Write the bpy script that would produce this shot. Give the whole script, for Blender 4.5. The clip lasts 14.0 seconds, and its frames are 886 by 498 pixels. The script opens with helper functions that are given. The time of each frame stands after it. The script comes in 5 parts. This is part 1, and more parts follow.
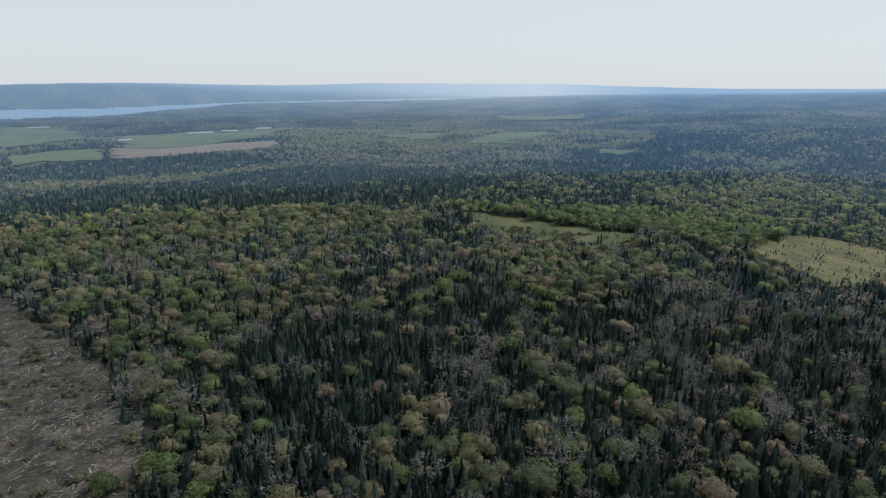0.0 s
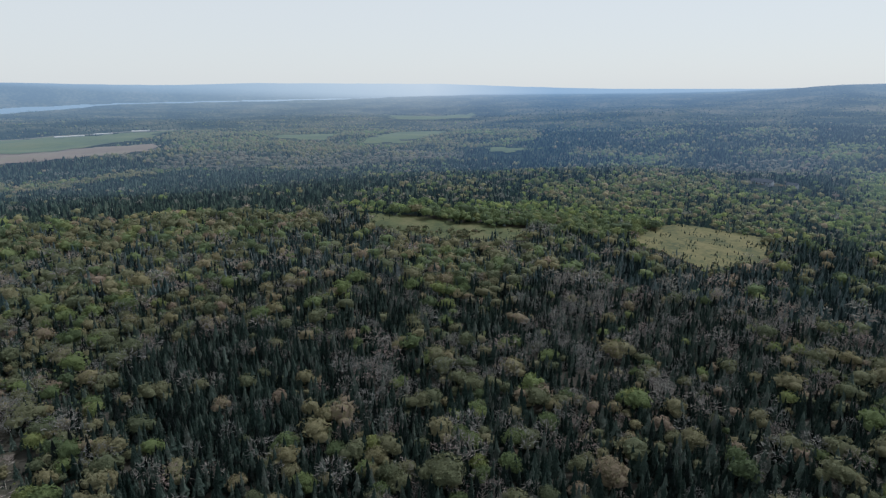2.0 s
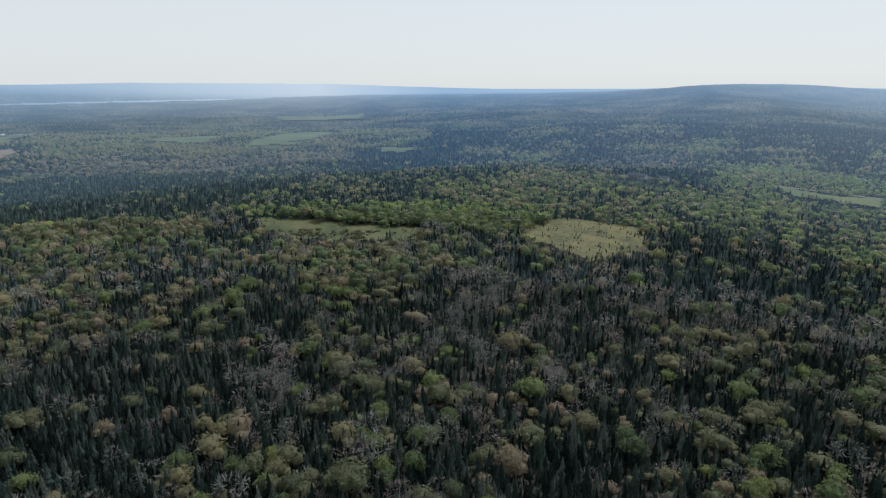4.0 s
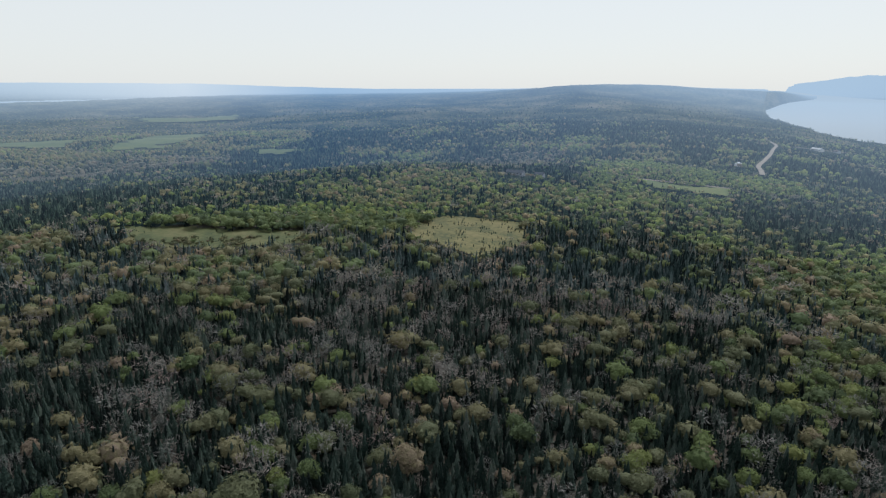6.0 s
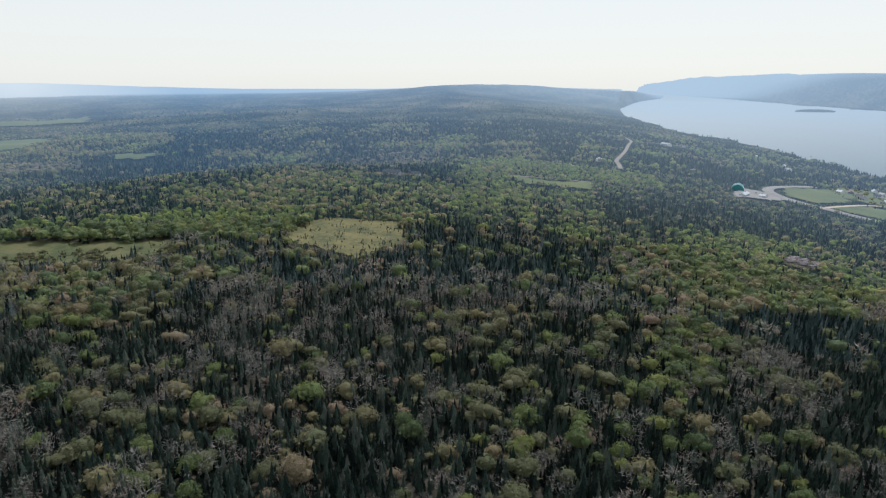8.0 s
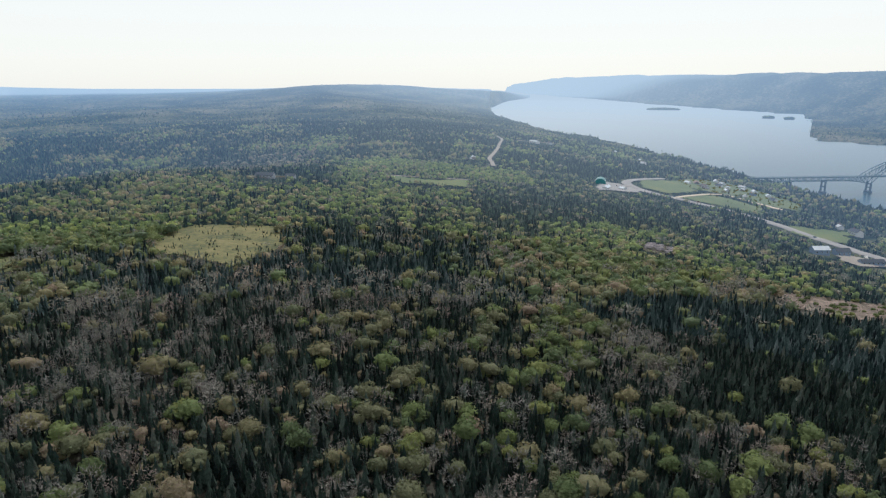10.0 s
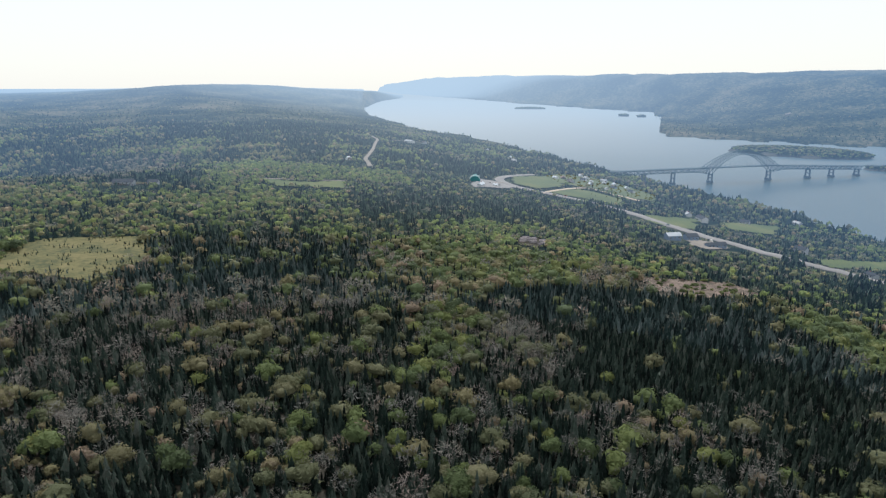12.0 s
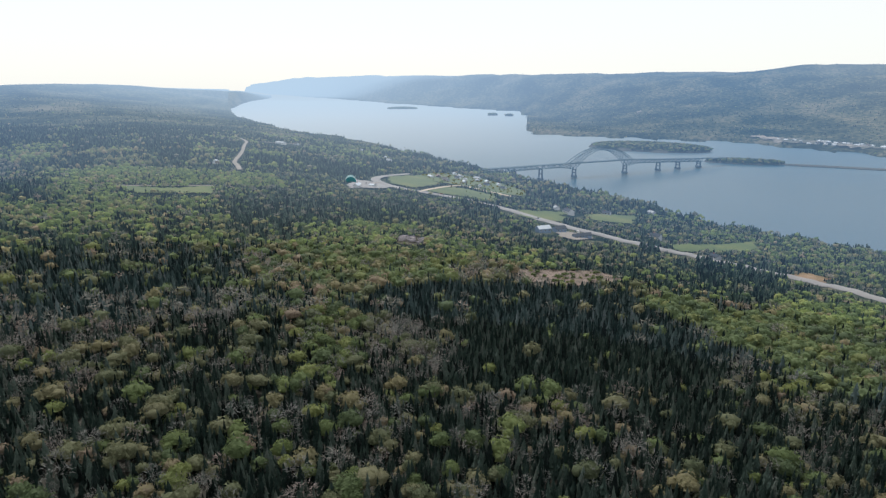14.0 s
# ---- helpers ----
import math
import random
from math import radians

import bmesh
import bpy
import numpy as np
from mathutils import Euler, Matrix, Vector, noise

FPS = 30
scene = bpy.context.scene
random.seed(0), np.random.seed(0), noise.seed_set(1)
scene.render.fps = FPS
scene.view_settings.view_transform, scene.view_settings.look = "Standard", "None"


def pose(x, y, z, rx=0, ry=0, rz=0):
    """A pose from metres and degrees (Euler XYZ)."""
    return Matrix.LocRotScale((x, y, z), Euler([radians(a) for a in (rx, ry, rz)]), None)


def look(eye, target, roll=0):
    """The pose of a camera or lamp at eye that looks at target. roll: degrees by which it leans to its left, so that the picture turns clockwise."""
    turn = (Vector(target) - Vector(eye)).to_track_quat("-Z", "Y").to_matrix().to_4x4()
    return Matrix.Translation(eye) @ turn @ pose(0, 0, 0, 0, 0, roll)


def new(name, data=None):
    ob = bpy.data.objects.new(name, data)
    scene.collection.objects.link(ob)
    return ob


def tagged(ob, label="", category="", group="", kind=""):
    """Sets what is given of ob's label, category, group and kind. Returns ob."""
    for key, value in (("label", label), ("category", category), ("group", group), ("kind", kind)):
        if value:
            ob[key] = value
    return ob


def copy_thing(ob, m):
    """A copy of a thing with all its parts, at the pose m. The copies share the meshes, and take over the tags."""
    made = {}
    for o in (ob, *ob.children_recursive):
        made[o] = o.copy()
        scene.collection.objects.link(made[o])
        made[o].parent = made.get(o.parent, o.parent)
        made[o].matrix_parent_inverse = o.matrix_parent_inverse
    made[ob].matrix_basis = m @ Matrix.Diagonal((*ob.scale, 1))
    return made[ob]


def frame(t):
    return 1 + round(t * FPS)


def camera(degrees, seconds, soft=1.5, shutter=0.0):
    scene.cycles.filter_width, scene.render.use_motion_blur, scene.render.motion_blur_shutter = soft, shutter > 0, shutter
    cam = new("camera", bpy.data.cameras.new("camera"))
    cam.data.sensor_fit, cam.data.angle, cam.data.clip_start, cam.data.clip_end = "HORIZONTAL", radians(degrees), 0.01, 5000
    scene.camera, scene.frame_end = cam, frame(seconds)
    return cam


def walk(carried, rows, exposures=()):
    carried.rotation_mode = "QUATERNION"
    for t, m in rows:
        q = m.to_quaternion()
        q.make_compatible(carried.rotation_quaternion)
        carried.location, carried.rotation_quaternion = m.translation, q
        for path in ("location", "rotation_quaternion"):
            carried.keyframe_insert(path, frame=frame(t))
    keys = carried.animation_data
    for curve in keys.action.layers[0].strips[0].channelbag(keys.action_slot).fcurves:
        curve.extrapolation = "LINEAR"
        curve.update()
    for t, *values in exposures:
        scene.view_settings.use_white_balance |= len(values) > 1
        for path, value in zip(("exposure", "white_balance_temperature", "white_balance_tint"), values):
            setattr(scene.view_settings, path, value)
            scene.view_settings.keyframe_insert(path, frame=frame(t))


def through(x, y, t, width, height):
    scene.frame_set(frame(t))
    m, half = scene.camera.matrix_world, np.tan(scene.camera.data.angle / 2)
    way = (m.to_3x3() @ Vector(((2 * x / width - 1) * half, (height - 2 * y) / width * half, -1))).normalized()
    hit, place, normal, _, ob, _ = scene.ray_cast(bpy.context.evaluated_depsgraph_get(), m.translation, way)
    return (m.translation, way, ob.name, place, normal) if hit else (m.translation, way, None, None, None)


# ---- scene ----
# ---------- camera: a drone that hovers and turns slowly to its right ----------
EYE = 196.0          # above the lake
PITCH = -14.3
cam = camera(70.14, 14.0, soft=1.28)
YAWS = (0.0, -2.34, -4.73, -7.15, -9.6, -12.04, -14.47, -16.91, -19.39, -21.92, -24.52, -27.22, -30.0, -32.81, -35.62,
        -38.41, -41.2, -43.99, -46.77, -49.54, -52.33, -55.11, -57.9, -60.7, -63.49, -66.28, -69.07, -71.88, -74.75)
walk(cam, [(0.5 * i, pose(0, 0, EYE, 90 + PITCH, 0, yaw)) for i, yaw in enumerate(YAWS)],
     exposures=((0.0, -0.22, 5900, 10), (5.0, -0.10, 6050, 10), (8.0, 0.04, 6250, 10), (12.0, 0.20, 6350, 10), (14.0, 0.21, 6350, 10)))
# ---------- daylight: a hazy afternoon, the sun high ahead to the right ----------
SUN_BEARING, SUN_HEIGHT = radians(60), radians(57)
world = bpy.data.worlds.new("hazy_sky")
scene.world = world
world.use_nodes = True
wn = world.node_tree
sky = wn.nodes.new("ShaderNodeTexSky")
sky.sky_type, sky.sun_disc = "NISHITA", False
sky.sun_elevation, sky.sun_rotation = SUN_HEIGHT, SUN_BEARING
sky.altitude, sky.air_density, sky.dust_density, sky.ozone_density = 0, 1.0, 1.0, 3.0
wn.nodes["Background"].inputs[1].default_value = 0.118
veil = wn.nodes.new("ShaderNodeMix")
veil.data_type = "RGBA"
veil.inputs["Factor"].default_value = 0.84
veil.inputs["B"].default_value = (7.6, 7.6, 7.2, 1)      # pale haze over the whole sky
wn.links.new(sky.outputs[0], veil.inputs["A"])
wn.links.new(veil.outputs["Result"], wn.nodes["Background"].inputs[0])
sun = new("sun", bpy.data.lights.new("sun", "SUN"))
sun.data.energy, sun.data.angle, sun.data.color = 3.7, radians(0.6), (1.0, 0.95, 0.88)
sun.matrix_world = look((0, 0, 0), (-math.sin(SUN_BEARING) * math.cos(SUN_HEIGHT), -math.cos(SUN_BEARING) * math.cos(SUN_HEIGHT), -math.sin(SUN_HEIGHT)))
# ---------- the lie of the land: x to the east, y to the north, z above the lake; bearings clockwise from north ----------
NEAR, REACH = 2200.0, 2600.0     # true distances up to NEAR; past it they are drawn together towards NEAR + REACH

SHORE_T = np.radians([-180, -150, -110, -60, -34.6, -26.7, -17.2, 0.0, 15.4, 24.0, 56.5, 56.65, 56.95, 58.4, 60.0, 60.5, 63, 65.8, 70.8, 74.8, 78.6, 84.5, 90.7, 97.8, 104.2, 110.7, 125, 150, 180])
SHORE_R = np.log([2600, 3600, 4600, 4700, 4760, 5200, 8100, 10200, 17000, 40000, 40000, 5700, 4750, 4150, 3620, 3260, 2960, 2690, 2085, 1790, 1560, 1340, 1190, 1010, 950, 915, 900, 1300, 2600])
FAR_T = np.radians([-180, -120, -60, -34.5, -27.0, -17.2, -9.1, 10.7, 22, 30, 38, 41, 56, 59.8, 62.7, 69.2, 74.8, 78.1, 81.2, 82.0, 82.15, 82.6, 88.2, 94.4, 99.7, 103, 109.7, 125, 150, 180])
FAR_R = np.log([9000, 9000, 8000, 7060, 7280, 9450, 10800, 15000, 22000, 26000, 27000, 90000, 90000, 22400, 15000, 8980, 6800, 6090, 5620, 4350, 3050, 2800, 2690, 2620, 2570, 2450, 2260, 2400, 4000, 9000])
CAPE_T, CAPE_R = [56.4, 56.9, 58.1, 59.0, 59.8, 60.1], [6300, 7000, 9800, 11400, 13000, 14500]


def fade(a, b, v):
    u = np.clip((v - a) / (b - a), 0, 1)
    return u * u * (3 - 2 * u)


def wave(x, y, s, k):
    """Smooth rolling noise of about -1 to 1 with wavelength s."""
    x, y = x * 6.2832 / s, y * 6.2832 / s
    return (np.sin(x + 1.3 * k + 1.1 * np.sin(0.63 * y + k)) + np.sin(0.83 * y - 2.1 * k + 1.2 * np.sin(0.71 * x - k))
            + 0.6 * np.sin(1.7 * x + 1.45 * y + 3.7 * k) + 0.6 * np.sin(1.57 * x - 1.81 * y + 0.7 * k)) / 2.6


def mound(t, r, deg, dist, wide, deep):
    return np.exp(-((t - math.radians(deg)) * dist / wide) ** 2 - ((r - dist) / deep) ** 2)


def near_shore(t):
    wig = 1 + 0.012 * np.sin(t * 90) + 0.009 * np.sin(t * 231 + 1) + 0.005 * np.sin(t * 520)
    return np.exp(np.interp(t, SHORE_T, SHORE_R)) * wig


def far_shore(t):
    wig = 1 + 0.012 * np.sin(t * 110 + 2) + 0.008 * np.sin(t * 293) + 0.005 * np.sin(t * 610)
    return np.exp(np.interp(t, FAR_T, FAR_R)) * wig


BANK = ((9000, 5600), (5200, 3410), (3500, 2035), (2457, 1120), (1529, 308), (1190, -15), (1000, -137), (920, -232), (856, -323), (500, -900))


def east_shore(x, y):
    """Distance from the eastern shore."""
    best = np.full(np.shape(x), 1e9)
    for (ax, ay), (bx, by) in zip(BANK, BANK[1:]):
        ux, uy = bx - ax, by - ay
        k = np.clip(((x - ax) * ux + (y - ay) * uy) / (ux * ux + uy * uy), 0, 1)
        best = np.minimum(best, np.hypot(x - ax - k * ux, y - ay - k * uy))
    return best


def height(x, y):
    """Height of the bare ground; below 0 is lake bed."""
    x, y = np.asarray(x, float), np.asarray(y, float)
    r, t = np.hypot(x, y), np.arctan2(x, y)
    dg = np.degrees(t)
    rs = near_shore(t)
    d = (rs - r) * 0.75
    west = 1 - fade(5, 40, dg)
    z = 101 - (22 + 26 * west) * fade(450, 2300, r) - 25 * west * fade(2000, 4700, r)
    z = z + (30 + 145 * np.exp(-((dg - 46) / np.where(dg < 46, 10, 8)) ** 2)) * fade(2300, 7500, r) * fade(-6, 18, dg)
    z = z + 13 * mound(t, r, 27, 690, 270, 130) + 10 * mound(t, r, -12, 520, 200, 100) - 30 * mound(t, r, 25, 1200, 620, 330) - 16 * mound(t, r, -14, 800, 420, 170)
    z = z + 10 * mound(t, r, 60, 1500, 300, 260)
    z = z + wave(x, y, 420, 0.4) * 3.5 * fade(100, 500, r) + wave(x, y, 1500, 1.7) * 9 * fade(700, 2500, r)
    e = 2 + 0.112 * east_shore(x, y)
    z = np.where(dg > -60, -8 * np.logaddexp(-z / 8, -e / 8), z)
    z = z * (1 - np.exp(-np.maximum(d, 0) / 200))
    z = np.where(d > 0, np.minimum(z, 8 + d) + 1.5, np.maximum(-6 - 0.03 * r, d * 0.05))
    # the cape at the end of the near shore
    c = r - np.interp(dg, CAPE_T, CAPE_R)
    cape = np.where((dg > 56.4) & (dg < 60.1) & (c > 0), 12 + 128 * fade(0, 2200, c) * (1 - 0.85 * fade(57.0, 60.0, dg)), 0)
    z = np.where(cape > 0, np.maximum(z, cape * fade(19000, 16000, r)), z)
    # the hills across the water
    g = r - far_shore(t)
    gs = r - np.exp(np.interp(dg, [-180, -34, -17, 10, 22, 38, 44, 55, 60, 66, 73, 80, 86, 92, 101, 110, 140], np.log([9000, 7000, 9500, 15000, 22000, 27000, 70000, 45000, 24000, 13300, 8000, 5700, 3900, 2900, 2600, 2400, 3000])))
    top = np.interp(dg, [-180, -34, -26, -14, -6, 10, 24, 50, 56, 62, 75, 82, 91, 103, 110, 140], [260, 240, 285, 250, 320, 330, 150, 150, 270, 590, 430, 362, 308, 340, 342, 345])
    back = np.interp(dg, [-40, 10, 40, 56, 62, 75, 82, 110], [5000, 9000, 12000, 9000, 8000, 6500, 4000, 3500])
    rise = 11 * fade(0, 90, g) + top * fade(-0.03, 1.0, gs / back) ** 0.85
    rise = rise * (1 + (0.03 + 0.04 * fade(50, 80, dg)) * wave(x, y, 1900, 2.2) * fade(0, 900, g) + (0.015 + 0.015 * fade(50, 80, dg)) * wave(x, y, 700, 0.9) * fade(0, 500, g)) + 1.5
    rise = rise * (1 - 0.25 * fade(1.0, 1.6, gs / back))
    return np.where(g > 0, np.maximum(rise, z), z)


def place(x, y, z):
    """Draws what lies past NEAR together along its line of sight, so that the whole land fits."""
    r = np.maximum(np.hypot(x, y), 1e-6)
    q = np.where(r > NEAR, NEAR + REACH * (1 - np.exp(-(r - NEAR) / REACH)), r) / r
    return np.stack([x * q, y * q, EYE + (z - EYE) * q], -1)
# ---------- materials ----------
def nodes_of(name):
    m = bpy.data.materials.new(name)
    m.use_nodes = True
    return m, m.node_tree.nodes, m.node_tree.links, m.node_tree.nodes["Principled BSDF"]


def ramp(n, stops):
    r = n.new("ShaderNodeValToRGB")
    while len(r.color_ramp.elements) < len(stops):
        r.color_ramp.elements.new(0.5)
    for e, (p, c) in zip(r.color_ramp.elements, stops):
        e.position, e.color = p, (*c, 1)
    return r


def noise_node(n, l, scale, detail=4.0, coord=None):
    t = n.new("ShaderNodeTexNoise")
    t.inputs["Scale"].default_value, t.inputs["Detail"].default_value = scale, detail
    if coord:
        l.new(coord, t.inputs["Vector"])
    return t


def surface(name, stops, fine=1.0, coarse=0.05, rough=0.9, bump=0.3, metal=0.0, depth=0.1, far=False):
    """Ground, paint, stone, metal: colour from two scales of noise, with fine relief."""
    m, n, l, p = nodes_of(name)
    g = n.new("ShaderNodeNewGeometry")
    a, b = noise_node(n, l, coarse, 5, g.outputs["Position"]), noise_node(n, l, fine, 6, g.outputs["Position"])
    mix = n.new("ShaderNodeMath")
    mix.operation = "MULTIPLY_ADD"
    mix.inputs[1].default_value = 0.55
    half = n.new("ShaderNodeMath")
    half.operation = "MULTIPLY"
    half.inputs[1].default_value = 0.45
    l.new(a.outputs[0], mix.inputs[0]), l.new(b.outputs[0], half.inputs[0]), l.new(half.outputs[0], mix.inputs[2])
    r = ramp(n, stops)
    l.new(mix.outputs[0], r.inputs[0]), l.new(r.outputs[0], p.inputs["Base Color"])
    p.inputs["Roughness"].default_value, p.inputs["Metallic"].default_value = rough, metal
    if bump:
        h = n.new("ShaderNodeBump")
        h.inputs["Strength"].default_value, h.inputs["Distance"].default_value = bump, depth
        l.new(b.outputs[0], h.inputs["Height"]), l.new(h.outputs[0], p.inputs["Normal"])
    # far: haze painted in as emission
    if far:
        with_haze_glow(m, p.outputs[0])
    return m


def leaf(name, stops, through=0.3, single=False, rough=0.65, far=False):
    """Foliage: one tone a tree, finer mottling within it, light shining through."""
    m, n, l, p = nodes_of(name)
    if single:
        tone = n.new("ShaderNodeObjectInfo").outputs["Random"]
    else:
        at = n.new("ShaderNodeAttribute")
        at.attribute_name = "tone"
        tone = at.outputs["Fac"]
    g = n.new("ShaderNodeNewGeometry")
    t = noise_node(n, l, 0.9, 3, g.outputs["Position"])
    add = n.new("ShaderNodeMath")
    add.operation = "MULTIPLY_ADD"
    add.inputs[1].default_value = 0.36
    off = n.new("ShaderNodeMath")
    off.operation = "MULTIPLY_ADD"
    off.inputs[1].default_value, off.inputs[2].default_value = 0.9, -0.13
    l.new(tone, off.inputs[0]), l.new(t.outputs[0], add.inputs[0]), l.new(off.outputs[0], add.inputs[2])
    r = ramp(n, stops)
    l.new(add.outputs[0], r.inputs[0]), l.new(r.outputs[0], p.inputs["Base Color"])
    p.inputs["Roughness"].default_value = rough
    fluff = noise_node(n, l, 2.2, 4, g.outputs["Position"])
    hb = n.new("ShaderNodeBump")
    hb.inputs["Strength"].default_value, hb.inputs["Distance"].default_value = 0.9, 0.7
    l.new(fluff.outputs[0], hb.inputs["Height"]), l.new(hb.outputs[0], p.inputs["Normal"])
    p.inputs["Specular IOR Level"].default_value = 0.15
    tr = n.new("ShaderNodeBsdfTranslucent")
    l.new(r.outputs[0], tr.inputs[0])
    mx = n.new("ShaderNodeMixShader")
    mx.inputs[0].default_value = through
    l.new(p.outputs[0], mx.inputs[1]), l.new(tr.outputs[0], mx.inputs[2]), l.new(mx.outputs[0], n["Material Output"].inputs[0])
    # far: foliage gets the painted haze glow as well
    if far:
        with_haze_glow(m, mx.outputs[0])
    return m


def with_haze_glow(m, shader, depth=None, tint=None):
    """Imitates haze with emission mixed into a material: more with distance past HAZE metres, tinted by bearing from
    the sun; used on land, trees, roads, buildings, bridge and lake.
    """
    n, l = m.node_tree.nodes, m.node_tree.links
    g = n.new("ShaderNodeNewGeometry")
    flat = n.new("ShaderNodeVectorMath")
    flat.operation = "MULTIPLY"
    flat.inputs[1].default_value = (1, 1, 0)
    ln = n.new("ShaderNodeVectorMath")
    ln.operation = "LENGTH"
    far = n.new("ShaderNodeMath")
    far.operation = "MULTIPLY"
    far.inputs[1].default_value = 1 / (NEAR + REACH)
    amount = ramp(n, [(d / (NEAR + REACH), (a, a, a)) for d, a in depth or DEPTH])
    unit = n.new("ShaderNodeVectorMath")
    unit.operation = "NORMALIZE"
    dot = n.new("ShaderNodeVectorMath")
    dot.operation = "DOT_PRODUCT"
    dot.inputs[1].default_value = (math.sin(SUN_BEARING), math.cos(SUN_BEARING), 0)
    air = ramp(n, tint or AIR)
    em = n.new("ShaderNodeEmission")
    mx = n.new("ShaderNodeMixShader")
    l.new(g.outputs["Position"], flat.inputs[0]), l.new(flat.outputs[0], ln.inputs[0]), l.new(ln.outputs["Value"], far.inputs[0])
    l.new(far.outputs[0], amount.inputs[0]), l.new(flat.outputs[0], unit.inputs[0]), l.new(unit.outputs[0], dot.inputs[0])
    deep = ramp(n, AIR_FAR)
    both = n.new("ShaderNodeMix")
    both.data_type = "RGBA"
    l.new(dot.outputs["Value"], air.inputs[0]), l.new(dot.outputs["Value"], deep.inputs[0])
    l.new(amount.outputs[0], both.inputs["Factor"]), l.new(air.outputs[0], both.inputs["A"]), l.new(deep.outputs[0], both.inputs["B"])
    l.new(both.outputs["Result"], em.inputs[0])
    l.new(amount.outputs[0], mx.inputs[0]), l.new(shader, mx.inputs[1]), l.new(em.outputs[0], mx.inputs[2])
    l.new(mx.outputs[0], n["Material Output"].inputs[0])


def distance(name, stops):
    """Land far off: stands of dark and pale woods, with the grain of single crowns in them, under painted haze glow."""
    m, n, l, p = nodes_of(name)
    g = n.new("ShaderNodeNewGeometry")
    a, b = noise_node(n, l, 0.0045, 6, g.outputs["Position"]), noise_node(n, l, 0.06, 5, g.outputs["Position"])
    mix = n.new("ShaderNodeMix")
    mix.inputs["Factor"].default_value = 0.5
    l.new(a.outputs[0], mix.inputs["A"]), l.new(b.outputs[0], mix.inputs["B"])
    r = ramp(n, stops)
    l.new(mix.outputs["Result"], r.inputs[0]), l.new(r.outputs[0], p.inputs["Base Color"])
    p.inputs["Roughness"].default_value = 1.0
    p.inputs["Specular IOR Level"].default_value = 0.0
    with_haze_glow(m, p.outputs[0])
    return m


# share of painted haze glow by distance, its colours by bearing from sun
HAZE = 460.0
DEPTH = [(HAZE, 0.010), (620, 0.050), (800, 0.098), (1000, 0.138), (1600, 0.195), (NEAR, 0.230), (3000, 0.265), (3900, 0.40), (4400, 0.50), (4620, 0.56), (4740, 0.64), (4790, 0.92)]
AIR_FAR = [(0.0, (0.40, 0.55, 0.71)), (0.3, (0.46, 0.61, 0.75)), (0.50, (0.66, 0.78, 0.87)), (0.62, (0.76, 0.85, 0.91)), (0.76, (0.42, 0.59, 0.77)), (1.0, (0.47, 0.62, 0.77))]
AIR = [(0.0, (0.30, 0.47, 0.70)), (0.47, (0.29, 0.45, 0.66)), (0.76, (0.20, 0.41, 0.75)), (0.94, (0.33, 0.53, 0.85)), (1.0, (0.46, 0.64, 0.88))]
# darker than real litter, so the gaps between trees look deeply shaded
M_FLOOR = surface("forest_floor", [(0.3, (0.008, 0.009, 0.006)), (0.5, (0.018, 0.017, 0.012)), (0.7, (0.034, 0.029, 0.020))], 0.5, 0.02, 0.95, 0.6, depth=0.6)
MEADOW = [(0.4, (0.029, 0.038, 0.012)), (0.46, (0.056, 0.06, 0.019)), (0.53, (0.083, 0.079, 0.028)), (0.62, (0.108, 0.095, 0.039))]
GRASS = [(0.38, (0.026, 0.046, 0.006)), (0.46, (0.039, 0.062, 0.008)), (0.54, (0.053, 0.075, 0.010)), (0.62, (0.074, 0.083, 0.016))]
EARTH = [(0.3, (0.085, 0.065, 0.045)), (0.5, (0.125, 0.092, 0.065)), (0.7, (0.11, 0.105, 0.055))]
PALE = [(0.3, (0.115, 0.102, 0.088)), (0.5, (0.155, 0.138, 0.118)), (0.7, (0.20, 0.178, 0.155))]
M_STRIP = surface("rough_green_pasture", [(0.4, (0.024, 0.037, 0.01)), (0.47, (0.039, 0.053, 0.015)), (0.54, (0.058, 0.066, 0.022)), (0.62, (0.076, 0.075, 0.031))], 0.35, 0.05, 0.95, 0.4)
M_MEADOW = surface("dry_meadow", MEADOW, 0.35, 0.05, 0.95, 0.4)
M_GRASS, M_FAR_GRASS = surface("green_grass", GRASS, 0.4, 0.02, 0.95, 0.3, far=True), surface("distant_green_field", GRASS, 0.1, 0.008, 0.95, 0.0, far=True)
M_TILLED = surface("tilled_earth", EARTH, 0.1, 0.01, 0.95, 0.0, far=True)
M_SCAR = surface("distant_bare_ground", [(0.42, (0.03, 0.04, 0.025)), (0.5, (0.07, 0.066, 0.055)), (0.58, (0.17, 0.15, 0.13))], 0.05, 0.012, 0.95, 0.0, far=True)
M_CUT = surface("cutover_ground", [(0.40, (0.006, 0.006, 0.005)), (0.47, (0.020, 0.022, 0.011)), (0.53, (0.034, 0.029, 0.021)), (0.60, (0.060, 0.050, 0.042)), (0.67, (0.10, 0.088, 0.078))], 0.9, 0.2, 0.95, 0.9, depth=0.6)
M_BRUSH = surface("brown_cut_strip", [(0.40, (0.030, 0.028, 0.018)), (0.48, (0.075, 0.056, 0.046)), (0.6, (0.15, 0.115, 0.10))], 0.7, 0.12, 0.95, 0.6, depth=0.4)
M_LANE = surface("tan_dirt", [(0.3, (0.26, 0.215, 0.155)), (0.5, (0.34, 0.285, 0.215)), (0.7, (0.41, 0.35, 0.28))], 0.8, 0.06, 0.95, 0.3, far=True)
